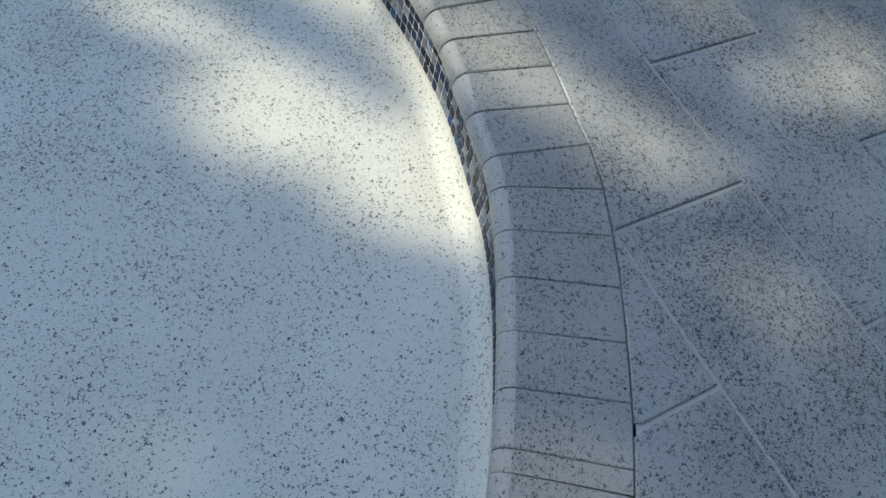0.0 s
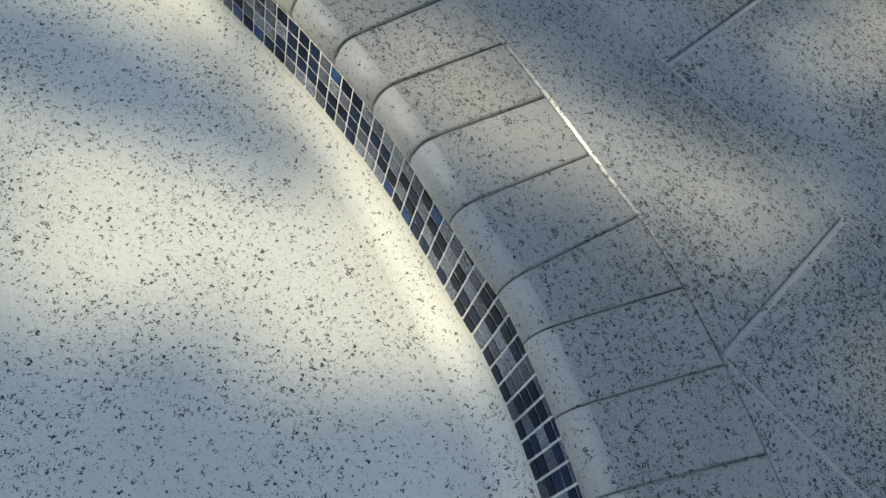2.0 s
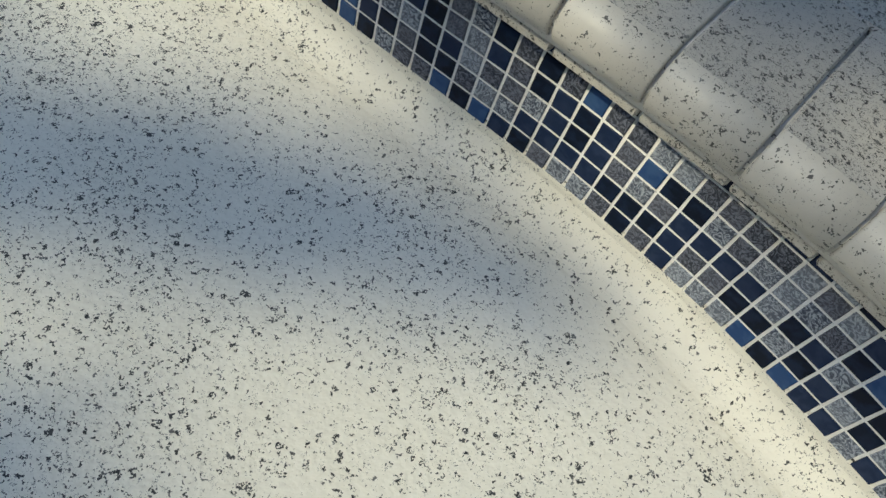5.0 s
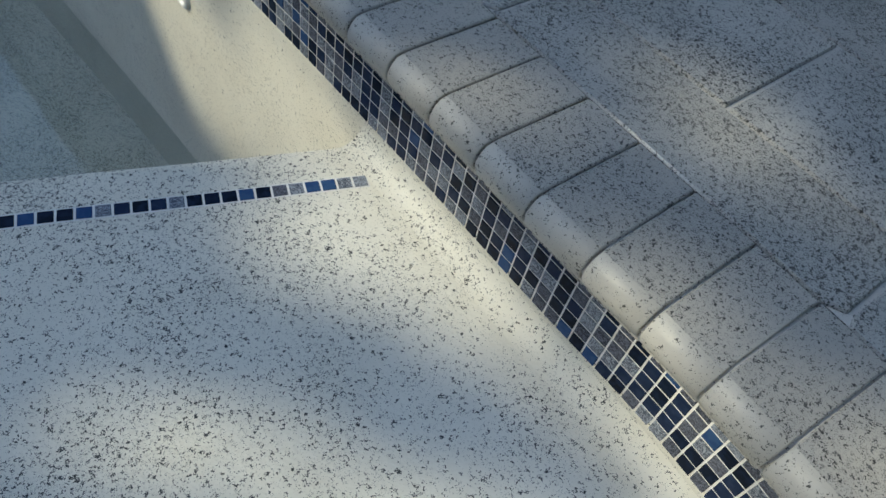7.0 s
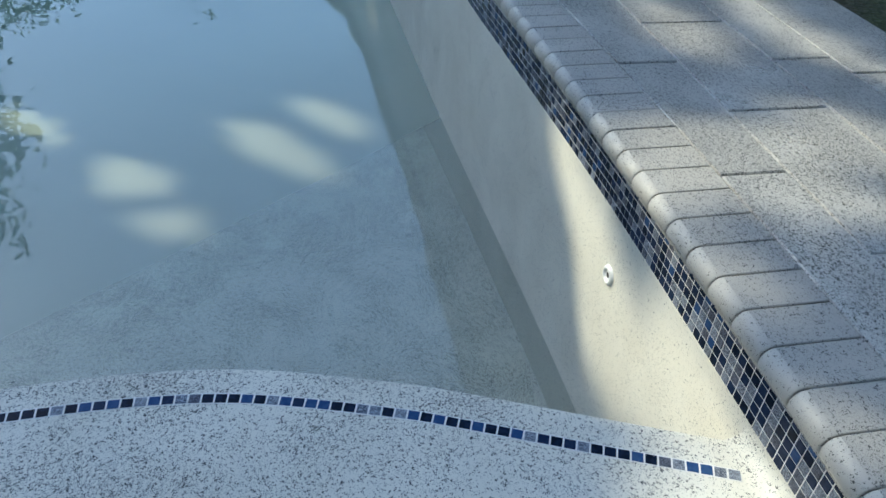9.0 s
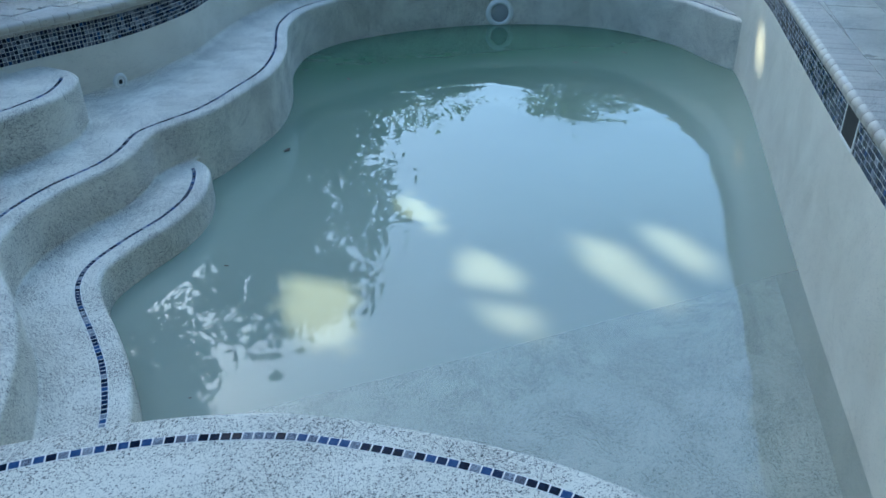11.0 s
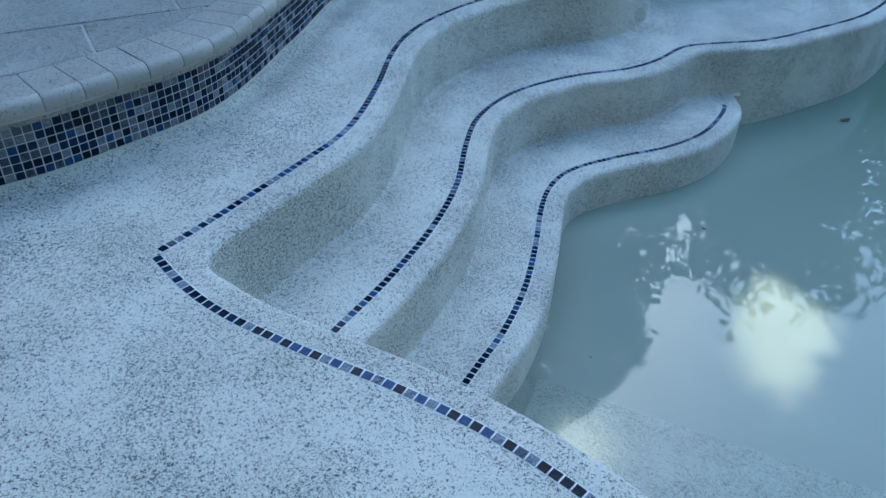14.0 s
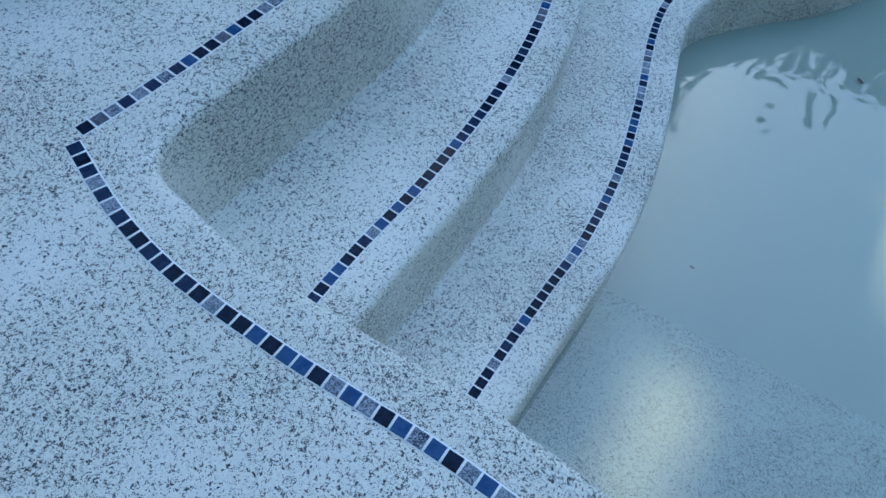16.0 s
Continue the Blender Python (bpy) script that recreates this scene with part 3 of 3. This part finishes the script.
ROWS_RIGHT = [(-2.33, -2.02, 0.1), (-2.02, -1.72, -0.2), (-1.72, -1.41, 0.1), (-1.41, -1.105, -0.2), (-1.105, -0.80, 0.1), (-0.80, -0.495, -0.34), (-0.495, -0.19, -0.65), (-0.19, 0.115, -0.35), (0.115, 0.42, -0.04), (0.42, 0.63, -0.36), (0.63, 0.96, 0.16)]
ROWS_LEFT = [(-2.99 - 0.33 * i, -2.66 - 0.33 * i, o) for i, o in enumerate((0.40, 0.08, 0.40, 0.715, 1.03, 0.66, 0.35, 0.66, 0.35, 0.66, 0.40, 0.08, 0.40, 0.715, 1.03))]


def distance_out(p):
    """Metres outside the deck's inner line, below zero towards the pool, and the nearest place along it."""
    i = int(np.argmin(np.hypot(*(deck_line - p).T)))
    return float(np.dot(p - deck_line[i], -WALL_N[i])), i


def paver(u0, u1, v0, v1):
    """The outline of one paver, cut along the coping where they meet; None where it lies in the pool."""
    g = 0.004
    c = [(u0 + g, v0 + g), (u1 - g, v0 + g), (u1 - g, v1 - g), (u0 + g, v1 - g)]
    c = [E1 * a + E2 * b for a, b in c]
    far = [distance_out(p)[0] for p in c]
    if min(far) > 0.7:
        return c
    pts = []
    for a, b in zip(c, c[1:] + c[:1]):
        for t in np.linspace(0, 1, max(2, int(np.hypot(*(b - a)) / 0.02)), endpoint=False):
            pts.append(a + (b - a) * t)
    info = [distance_out(p) for p in pts]
    out = [f[0] > 0 for f in info]
    if all(out):
        return c
    if not any(out):
        return None
    n = len(pts)
    k0 = next(k for k in range(n) if out[k] and not out[k - 1])
    poly = []
    k = 0
    while k < n:
        j = (k0 + k) % n
        if out[j]:
            poly.append(pts[j])
            k += 1
            continue
        i1 = info[j][1]
        while k < n and not out[(k0 + k) % n]:
            k += 1
        i2 = info[(k0 + k - 1) % n][1]
        N = len(deck_line)
        fwd, bwd = (i2 - i1) % N, (i1 - i2) % N
        ids = [(i1 + s) % N for s in range(0, fwd + 1, 2)] if fwd <= bwd else [(i1 - s) % N for s in range(0, bwd + 1, 2)]
        if min(fwd, bwd) > 120:
            return None
        poly += [deck_line[s] for s in ids]
    return poly if len(poly) > 5 else None


def paver_mesh(poly, lift, tilt):
    bm = bmesh.new()
    mid = np.mean(poly, axis=0)
    e = 0.003
    lower, rim, top = [], [], []
    for p in poly:
        d = p - mid
        h = lift + tilt[0] * d[0] + tilt[1] * d[1]
        ins = p - d / max(np.hypot(*d), 0.01) * e
        lower.append(bm.verts.new((p[0], p[1], Z_DECK - 0.06)))
        rim.append(bm.verts.new((p[0], p[1], Z_DECK - 0.003 + h)))
        top.append(bm.verts.new((ins[0], ins[1], Z_DECK + h)))
    n = len(poly)
    for a, b in ((lower, rim), (rim, top)):
        for i in range(n):
            bm.faces.new((a[i], a[(i + 1) % n], b[(i + 1) % n], b[i]))
    f = bm.faces.new(top)
    bmesh.ops.triangulate(bm, faces=[f])
    bmesh.ops.recalc_face_normals(bm, faces=bm.faces)
    return bm


LONG = 0.632
for rows, v_low, v_high in ((ROWS_RIGHT, -2.6, 9.5), (ROWS_LEFT, -3.0, 7.5)):
    for u0, u1, shift in rows:
        v = shift + math.floor((v_low - shift) / LONG) * LONG
        while v < v_high:
            poly = paver(u0, u1, v, v + LONG)
            mid = E1 * (u0 + u1) / 2 + E2 * (v + LONG / 2)
            if poly is not None and (rows is ROWS_RIGHT or not inside(mid, WALL)) and distance_out(mid)[0] > -0.25:
                part("paver", paver_mesh(poly, pick.uniform(-0.001, 0.0012), (pick.uniform(-0.004, 0.004), pick.uniform(-0.004, 0.004))), PAVER, pavement)
            v += LONG

# pale bedding that shows in the joints
bm = fill(bmesh.new(), [[E1 * a + E2 * b for a, b in ((-7.85, -3.1), (0.95, -3.1), (0.95, 12.0), (-7.85, 12.0))], (CURB - WALL_N * (OUT + 0.006))[::2]], Z_DECK - 0.006)
part("joint_sand", bm, JOINT, pavement)


# ---- fittings ----
def on_wall(x, y, z):
    """A pose on the wall's face nearest to a place, with z out of the wall."""
    i = int(np.argmin(np.hypot(*(WALL - (x, y)).T)))
    p, n = WALL[i], WALL_N[i]
    out = Vector((n[0], n[1], 0))
    m = out.to_track_quat("Z", "Y").to_matrix().to_4x4()
    return Matrix.Translation((p[0], p[1], z)) @ m


def return_jet(m, label, size=1.0):
    jet = tagged(new("return_jet"), label, "return jet", group="return jets")
    jet.matrix_world = m
    i = Matrix()
    part("flange", lathe([(0.024 * size, 0.002), (0.027 * size, 0.012), (0.034 * size, 0.014), (0.042 * size, 0.010), (0.046 * size, 0.003), (0.046 * size, -0.02)], i), PLASTIC, jet)
    part("eyeball", lathe([(0.012 * size, -0.02), (0.013 * size, 0.008), (0.018 * size, 0.009), (0.024 * size, 0.002), (0.0245 * size, -0.02)], i), PLASTIC, jet)
    # no hole here: a black disc puts the bore's shade into colour
    part("bore_disc", lathe([(0.0, 0.0075), (0.0128 * size, 0.0075)], i), DARK, jet, "flat black disc standing for the hollow bore")
    return jet


return_jet(on_wall(-1.475, 0.865, -0.135), "white plastic return jet in the sunlit plaster wall", 0.68)
return_jet(on_wall(-6.22, -1.13, -0.235), "white plastic return jet above the bench step", 1.3)

i = int(np.argmin(np.hypot(*(middle_nose - (-8.83, 2.9)).T)))
nn = normals(middle_nose)[i]
m = Matrix.Translation((middle_nose[i][0], middle_nose[i][1], -0.60)) @ Vector((nn[0], nn[1], 0)).to_track_quat("Z", "Y").to_matrix().to_4x4()
lamp = tagged(new("pool_light"), "round white pool light with grey lens at the waterline", "pool light")
lamp.matrix_world = m
part("trim_ring", lathe([(0.10, 0.01), (0.105, 0.028), (0.12, 0.034), (0.15, 0.026), (0.16, 0.006), (0.16, -0.02)], Matrix(), 40), PLASTIC, lamp)
part("lens", lathe([(0.0, 0.024), (0.05, 0.022), (0.095, 0.012), (0.104, 0.004)], Matrix(), 40), LENS, lamp, "grey glass lens")

m = on_wall(SKIM[0], SKIM[1], 0.115)
m = m @ Matrix.Rotation(math.pi if (m.to_3x3() @ Vector((0, 1, 0))).z < 0 else 0, 4, "Z")
skim = tagged(new("skimmer"), "dark skimmer opening in the tile band", "skimmer")
skim.matrix_world = m
bm = bmesh.new()
box(bm, (-0.12, -0.075, -0.16), (-0.105, 0.085, 0.006), 0.002)
part("side_cheek", bm, PLASTIC, skim)
bm = box(bmesh.new(), (0.105, -0.075, -0.16), (0.12, 0.085, 0.006), 0.002)
part("side_cheek", bm, PLASTIC, skim)
bm = box(bmesh.new(), (-0.105, -0.075, -0.16), (0.105, -0.06, 0.006), 0.002)
part("throat_floor", bm, PLASTIC, skim)
# black panel over the closed wall, its colour standing for the opening's shade
bm = box(bmesh.new(), (-0.105, -0.06, 0.0015), (0.105, 0.085, 0.005), 0.001)
part("opening_panel", bm, DARK, skim, "flat black panel standing for the dark opening")

# hand rail
rail = tagged(new("hand_rail"), "white powder-coated hand rail on round deck flanges", "hand rail")
rail.location = (-4.96, -2.98, Z_DECK)
for n, (x, y) in enumerate(((0.051, 0.124), (-0.052, -0.124))):
    part("flange", lathe([(0.0, 0.0), (0.075, 0.0), (0.075, 0.010), (0.064, 0.020), (0.034, 0.026), (0.031, 0.034), (0.0, 0.034)], Matrix.Translation((x, y, 0)), 28), RAILWHITE, rail)


def bend(pts, r=0.09):
    """A path with its corners rounded."""
    pts = [Vector(p) for p in pts]
    out = [pts[0]]
    for a, b, c in zip(pts, pts[1:], pts[2:]):
        u = b + (a - b).normalized() * min(r, (a - b).length / 2)
        w = b + (c - b).normalized() * min(r, (c - b).length / 2)
        for t in np.linspace(0, 1, 8):
            out.append(u.lerp(b, t).lerp(b.lerp(w, t), t))
    return out + [pts[-1]]


F = Vector((-0.08, 1.0, 0)).normalized()
a = Vector((0.051, 0.124, 0))
b = Vector((-0.052, -0.124, 0))
Z = Vector((0, 0, 1))
part("tube", tube(bend([a, a + Z * 0.17, a + F * 0.45 + Z * 0.15, a + F * 0.49 + Z * 0.75, a + F * 0.10 + Z * 0.95, a - F * 0.05 + Z * 0.9]), 0.029), RAILWHITE, rail)
part("tube", tube(bend([b, b - F * 0.05 + Z * 0.45, b + Z * 0.93, a - F * 0.05 + Z * 0.9]), 0.029), RAILWHITE, rail)


# ---- trees and shrubs ----
def leaf_cloud(name, centres, parent, per, size, spread, seed, keep=None):
    """Many small leaves scattered round clump centres; keep tells which of them may stand where they are."""
    r = np.random.RandomState(seed)
    p = np.repeat(np.array(centres), per, axis=0)
    p = p + r.normal(0, 1, p.shape) * spread
    if keep is not None:
        p = p[keep(p)]
    a = r.normal(0, 1, p.shape)
    a /= np.linalg.norm(a, axis=1)[:, None]
    b = np.cross(a, r.normal(0, 1, p.shape))
    b /= np.linalg.norm(b, axis=1)[:, None]
    s = size * r.uniform(0.6, 1.3, (len(p), 1))
    verts = np.stack([p - a * s, p + b * s * 0.42, p + a * s, p - b * s * 0.42], 1).reshape(-1, 3)
    me = bpy.data.meshes.new(name)
    me.from_pydata(verts.tolist(), [], np.arange(len(verts)).reshape(-1, 4).tolist())
    me.materials.append(LEAF)
    ob = new(name, me)
    ob.parent = parent
    return ob


def tree_at(x, y, height, crown, seed, keep=None, clumps=60, per=90, size=0.16, low=0.45):
    """A broadleaf tree: tapered trunk, limbs, and a loose crown of leaves."""
    r = random.Random(seed)
    t = tagged(new("tree"), "leafy green broadleaf tree out of direct view beyond the pool deck", "tree", group="trees round the pool")
    base = Vector((x, y, Z_DECK - 0.06))
    trunk = [base + Vector((r.uniform(-.12, .12) * k, r.uniform(-.12, .12) * k, height * 0.7 * k / 6)) for k in range(7)]
    part("trunk", tube(trunk, [0.26 - 0.03 * k for k in range(7)], 10), BARK, t)
    for k in range(6):
        a = k * 1.05 + r.uniform(-.3, .3)
        s = trunk[3 + k % 4]
        e = s + Vector((math.cos(a) * crown * 0.6, math.sin(a) * crown * 0.6, height * 0.2 + r.uniform(0, .6)))
        mid = s.lerp(e, 0.5) + Vector((0, 0, 0.25))
        part("limb", tube([s, mid, e], [0.09, 0.06, 0.02], 7), BARK, t)
    centres = []
    for _ in range(clumps):
        a, q = r.uniform(0, 2 * math.pi), math.sqrt(r.random())
        z = height * (low + (1 - low) * r.random())
        f = 1 - abs((z / height - (low + 1) / 2) * 2 / (1 - low)) ** 2 * 0.6
        centres.append((x + math.cos(a) * q * crown * f, y + math.sin(a) * q * crown * f, z))
    leaf_cloud("crown", centres, t, per, size, 0.38, seed, keep)
    return t


# gaps cut in the added high crown to shape sun patches, as they fall on the ground: middle, half length, half width,
# heading
GAPS = [(-0.42, -0.25, 0.38, 0.15, -13), (-0.94, -0.14, 0.22, 0.08, 5), (-0.72, 0.16, 0.15, 0.06, -5), (-0.82, 0.23, 0.28, 0.12, 1),
        (-0.62, 0.23, 0.45, 0.08, 143), (-0.14, -0.14, 0.30, 0.08, 128), (-0.32, -0.97, 0.11, 0.03, 6), (-0.66, -0.33, 0.16, 0.07, 0), (-1.30, 0.55, 0.42, 0.20, 165), (-1.70, 0.68, 0.42, 0.20, 165), (-1.75, 1.02, 0.35, 0.14, 143),
        (0.48, -0.05, 0.13, 0.10, -27), (0.15, 0.01, 0.16, 0.12, -37), (0.81, 0.44, 0.20, 0.12, -57), (0.67, 0.23, 0.10, 0.08, -25),
        (0.53, -0.70, 0.08, 0.07, -52), (0.78, -0.28, 0.15, 0.07, -30), (-0.17, 0.16, 0.13, 0.10, -29), (-0.44, 0.41, 0.15, 0.08, -33),
        (-0.08, 0.50, 0.17, 0.10, -24), (-0.80, 1.42, 0.25, 0.16, -5), (-1.50, 1.75, 0.30, 0.14, 150),
        (-4.56, -0.57, 0.46, 0.20, 0), (-4.39, 0.27, 0.46, 0.18, -4), (-4.33, 0.95, 0.45, 0.16, 6), (-4.39, 1.36, 0.33, 0.12, 5),
        (-5.32, 0.20, 0.30, 0.12, 0), (-3.56, -1.15, 0.30, 0.12, 0), (-5.70, 3.50, 0.30, 0.15, 150),
        (-0.82, 1.14, 0.30, 0.11, -19), (-1.10, 0.88, 0.28, 0.11, -32), (-0.76, 0.63, 0.18, 0.07, -28), (-0.73, 1.89, 0.18, 0.10, -23), (-0.75, 0.91, 0.22, 0.05, -32),
        (-1.07, 0.94, 0.25, 0.09, -35), (-0.95, 1.16, 0.24, 0.12, -11),
        (0.02, 0.00, 0.08, 0.06, -44), (0.06, -0.02, 0.08, 0.06, -48),
        (0.46, 0.38, 0.14, 0.06, -6), (0.41, -0.09, 0.12, 0.06, -50),
        (-1.25, 2.05, 0.45, 0.14, 150), (-2.30, 2.60, 0.55, 0.18, 143), (-3.40, 3.40, 0.60, 0.20, 146), (-4.60, 4.30, 0.70, 0.20, 143)]
# small random chinks in the added crown, to dapple the deck beyond the shelf
chink = random.Random(12)
for _ in range(26):
    u, v = chink.uniform(0.15, 1.0), chink.uniform(0.2, 3.2)
    GAPS.append((0.604 * u - 0.797 * v + 0.32, 0.797 * u + 0.604 * v + 0.09, chink.uniform(0.04, 0.12), chink.uniform(0.01, 0.04), chink.uniform(-60, 0)))
SX, SY = SUN_FROM.x / SUN_FROM.z, SUN_FROM.y / SUN_FROM.z


def shades(p):
    x, y = p[:, 0] - p[:, 2] * SX, p[:, 1] - p[:, 2] * SY
    shut = np.ones(len(p), bool)
    for gx, gy, a, b, deg in GAPS:
        c, s = math.cos(radians(deg)), math.sin(radians(deg))
        u, v = (x - gx) * c + (y - gy) * s, -(x - gx) * s + (y - gy) * c
        shut &= (u / (a + 0.03)) ** 2 + (v / (b + 0.03)) ** 2 > 1
    return shut


# unseen crown added as a sun blocker, open only along the rays through GAPS
CROWN_Z = 22.0
cx, cy = -4.0 + CROWN_Z * SX, 0.4 + CROWN_Z * SY
tall = tagged(new("tree"), "unseen tall tree added to dapple the pool with shade", "tree", group="trees round the pool")
r = random.Random(3)
trunk = [Vector((cx - 0.5 + 0.1 * k, cy - 7.5 + 0.3 * k, Z_DECK - 0.06 + 20.8 * k / 8)) for k in range(9)]
part("trunk", tube(trunk, [0.42 - 0.035 * k for k in range(9)], 12), BARK, tall)
for k in range(7):
    a = k * 0.9
    s = trunk[5 + k % 4]
    e = Vector((cx + math.cos(a) * 3.4, cy + math.sin(a) * 3.4, CROWN_Z - 0.4))
    part("limb", tube([s, s.lerp(e, 0.5) + Vector((0, 0, 0.5)), e], [0.14, 0.09, 0.03], 8), BARK, tall)
centres = []
for x in np.arange(-7.0, 7.0, 0.30):
    for y in np.arange(-5.8, 6.0, 0.30):
        if (x / 7.0) ** 2 + (y / 4.8) ** 2 < 1.0 + r.uniform(-0.1, 0.1):
            z = CROWN_Z + r.uniform(-1.2, 1.2)
            centres.append((cx + x + r.uniform(-.12, .12) + (z - CROWN_Z) * SX, cy + y + r.uniform(-.12, .12) + (z - CROWN_Z) * SY, z))
leaf_cloud("crown", centres, tall, 130, 0.115, 0.2, 9, shades)

# first six give the water its mirrored outlines; later ones added to cut low sky
for k, (x, y, h, c) in enumerate(((-15.8, 0.7, 7.0, 2.6), (-31.0, 8.5, 8.0, 4.2), (-29.0, 15.5, 8.4, 4.2), (-23.0, 22.0, 9.0, 4.2), (-15.0, -3.4, 8.8, 2.8), (-12.5, -5.8, 8.4, 2.8),
                                  (-8.5, -8.0, 6.5, 2.6), (-4.0, -9.0, 8.0, 2.8), (1.0, -8.5, 10.0, 3.2), (5.0, -5.5, 10.0, 3.2), (6.0, -1.0, 10.0, 3.2), (3.6, 4.0, 9.0, 3.0),
                                  (-0.5, 6.5, 9.0, 3.0), (-4.5, 8.8, 9.0, 3.0), (-8.5, 11.5, 7.5, 2.8))):
    # leaves of trees 0, 4 and 5 are cleared along the sun patches' rays
    tree_at(x, y, h, c, 20 + k, shades if k in (0, 4, 5) else None, low=0.06, clumps=120 if k < 6 else 170)


# a screen of unseen trees added along the deck's far side to block sky light
for k in range(6):
    p = E1 * (3.9 + 0.5 * (k % 2)) + E2 * (-2.0 + 2.1 * k)
    tree_at(p[0], p[1], 8.0 + 0.7 * (k % 3), 2.1, 80 + k, low=0.03, clumps=180)


def shrub(u, v, h, seed):
    p = E1 * u + E2 * v
    s = tagged(new("shrub"), "dense dark green shrub beside the deck", "shrub", group="shrubs along the deck")
    r = random.Random(seed)
    for k in range(4):
        a = k * 1.6
        part("stem", tube([(p[0], p[1], Z_DECK - 0.06), (p[0] + 0.2 * math.cos(a), p[1] + 0.2 * math.sin(a), h * 0.6)], [0.015, 0.007], 6), BARK, s)
    cs = [(p[0] + r.uniform(-.35, .35), p[1] + r.uniform(-.35, .35), Z_DECK + r.uniform(0.05, h)) for _ in range(12)]
    leaf_cloud("crown", cs, s, 60, 0.06, 0.12, seed)
    return s


for k in range(11):
    shrub(1.55 + 0.1 * (k % 3), -1.0 + 0.8 * k, 0.55 + 0.12 * (k % 4), 60 + k)


def floating_leaf(x, y, turn, size):
    """A curled fallen leaf on the water."""
    bm = bmesh.new()
    rows = []
    for u in np.linspace(-1, 1, 7):
        w = (1 - u * u) ** 0.7 * 0.42 + 0.02
        rows.append([(u * size, s * w * size, 0.002 + 0.12 * size * (u * u + 0.6 * abs(s))) for s in (-1, 0, 1)])
    grid_mesh(rows, bm=bm)
    ob = tagged(part("floating_leaf", bm, BARK), "small curled brown leaf floating on the water", "leaf", group="leaves on the water")
    ob.matrix_world = pose(x, y, Z_WATER + 0.003, 0, 0, turn)


for x, y, turn, size in ((-7.13, 3.51, 20, 0.03), (-7.0, 2.88, 70, 0.03), (-5.79, -0.13, 130, 0.035), (-7.3, 0.71, 10, 0.03), (-4.29, -0.72, 50, 0.015), (-3.27, -0.98, 80, 0.008)):
    floating_leaf(x, y, turn, size)
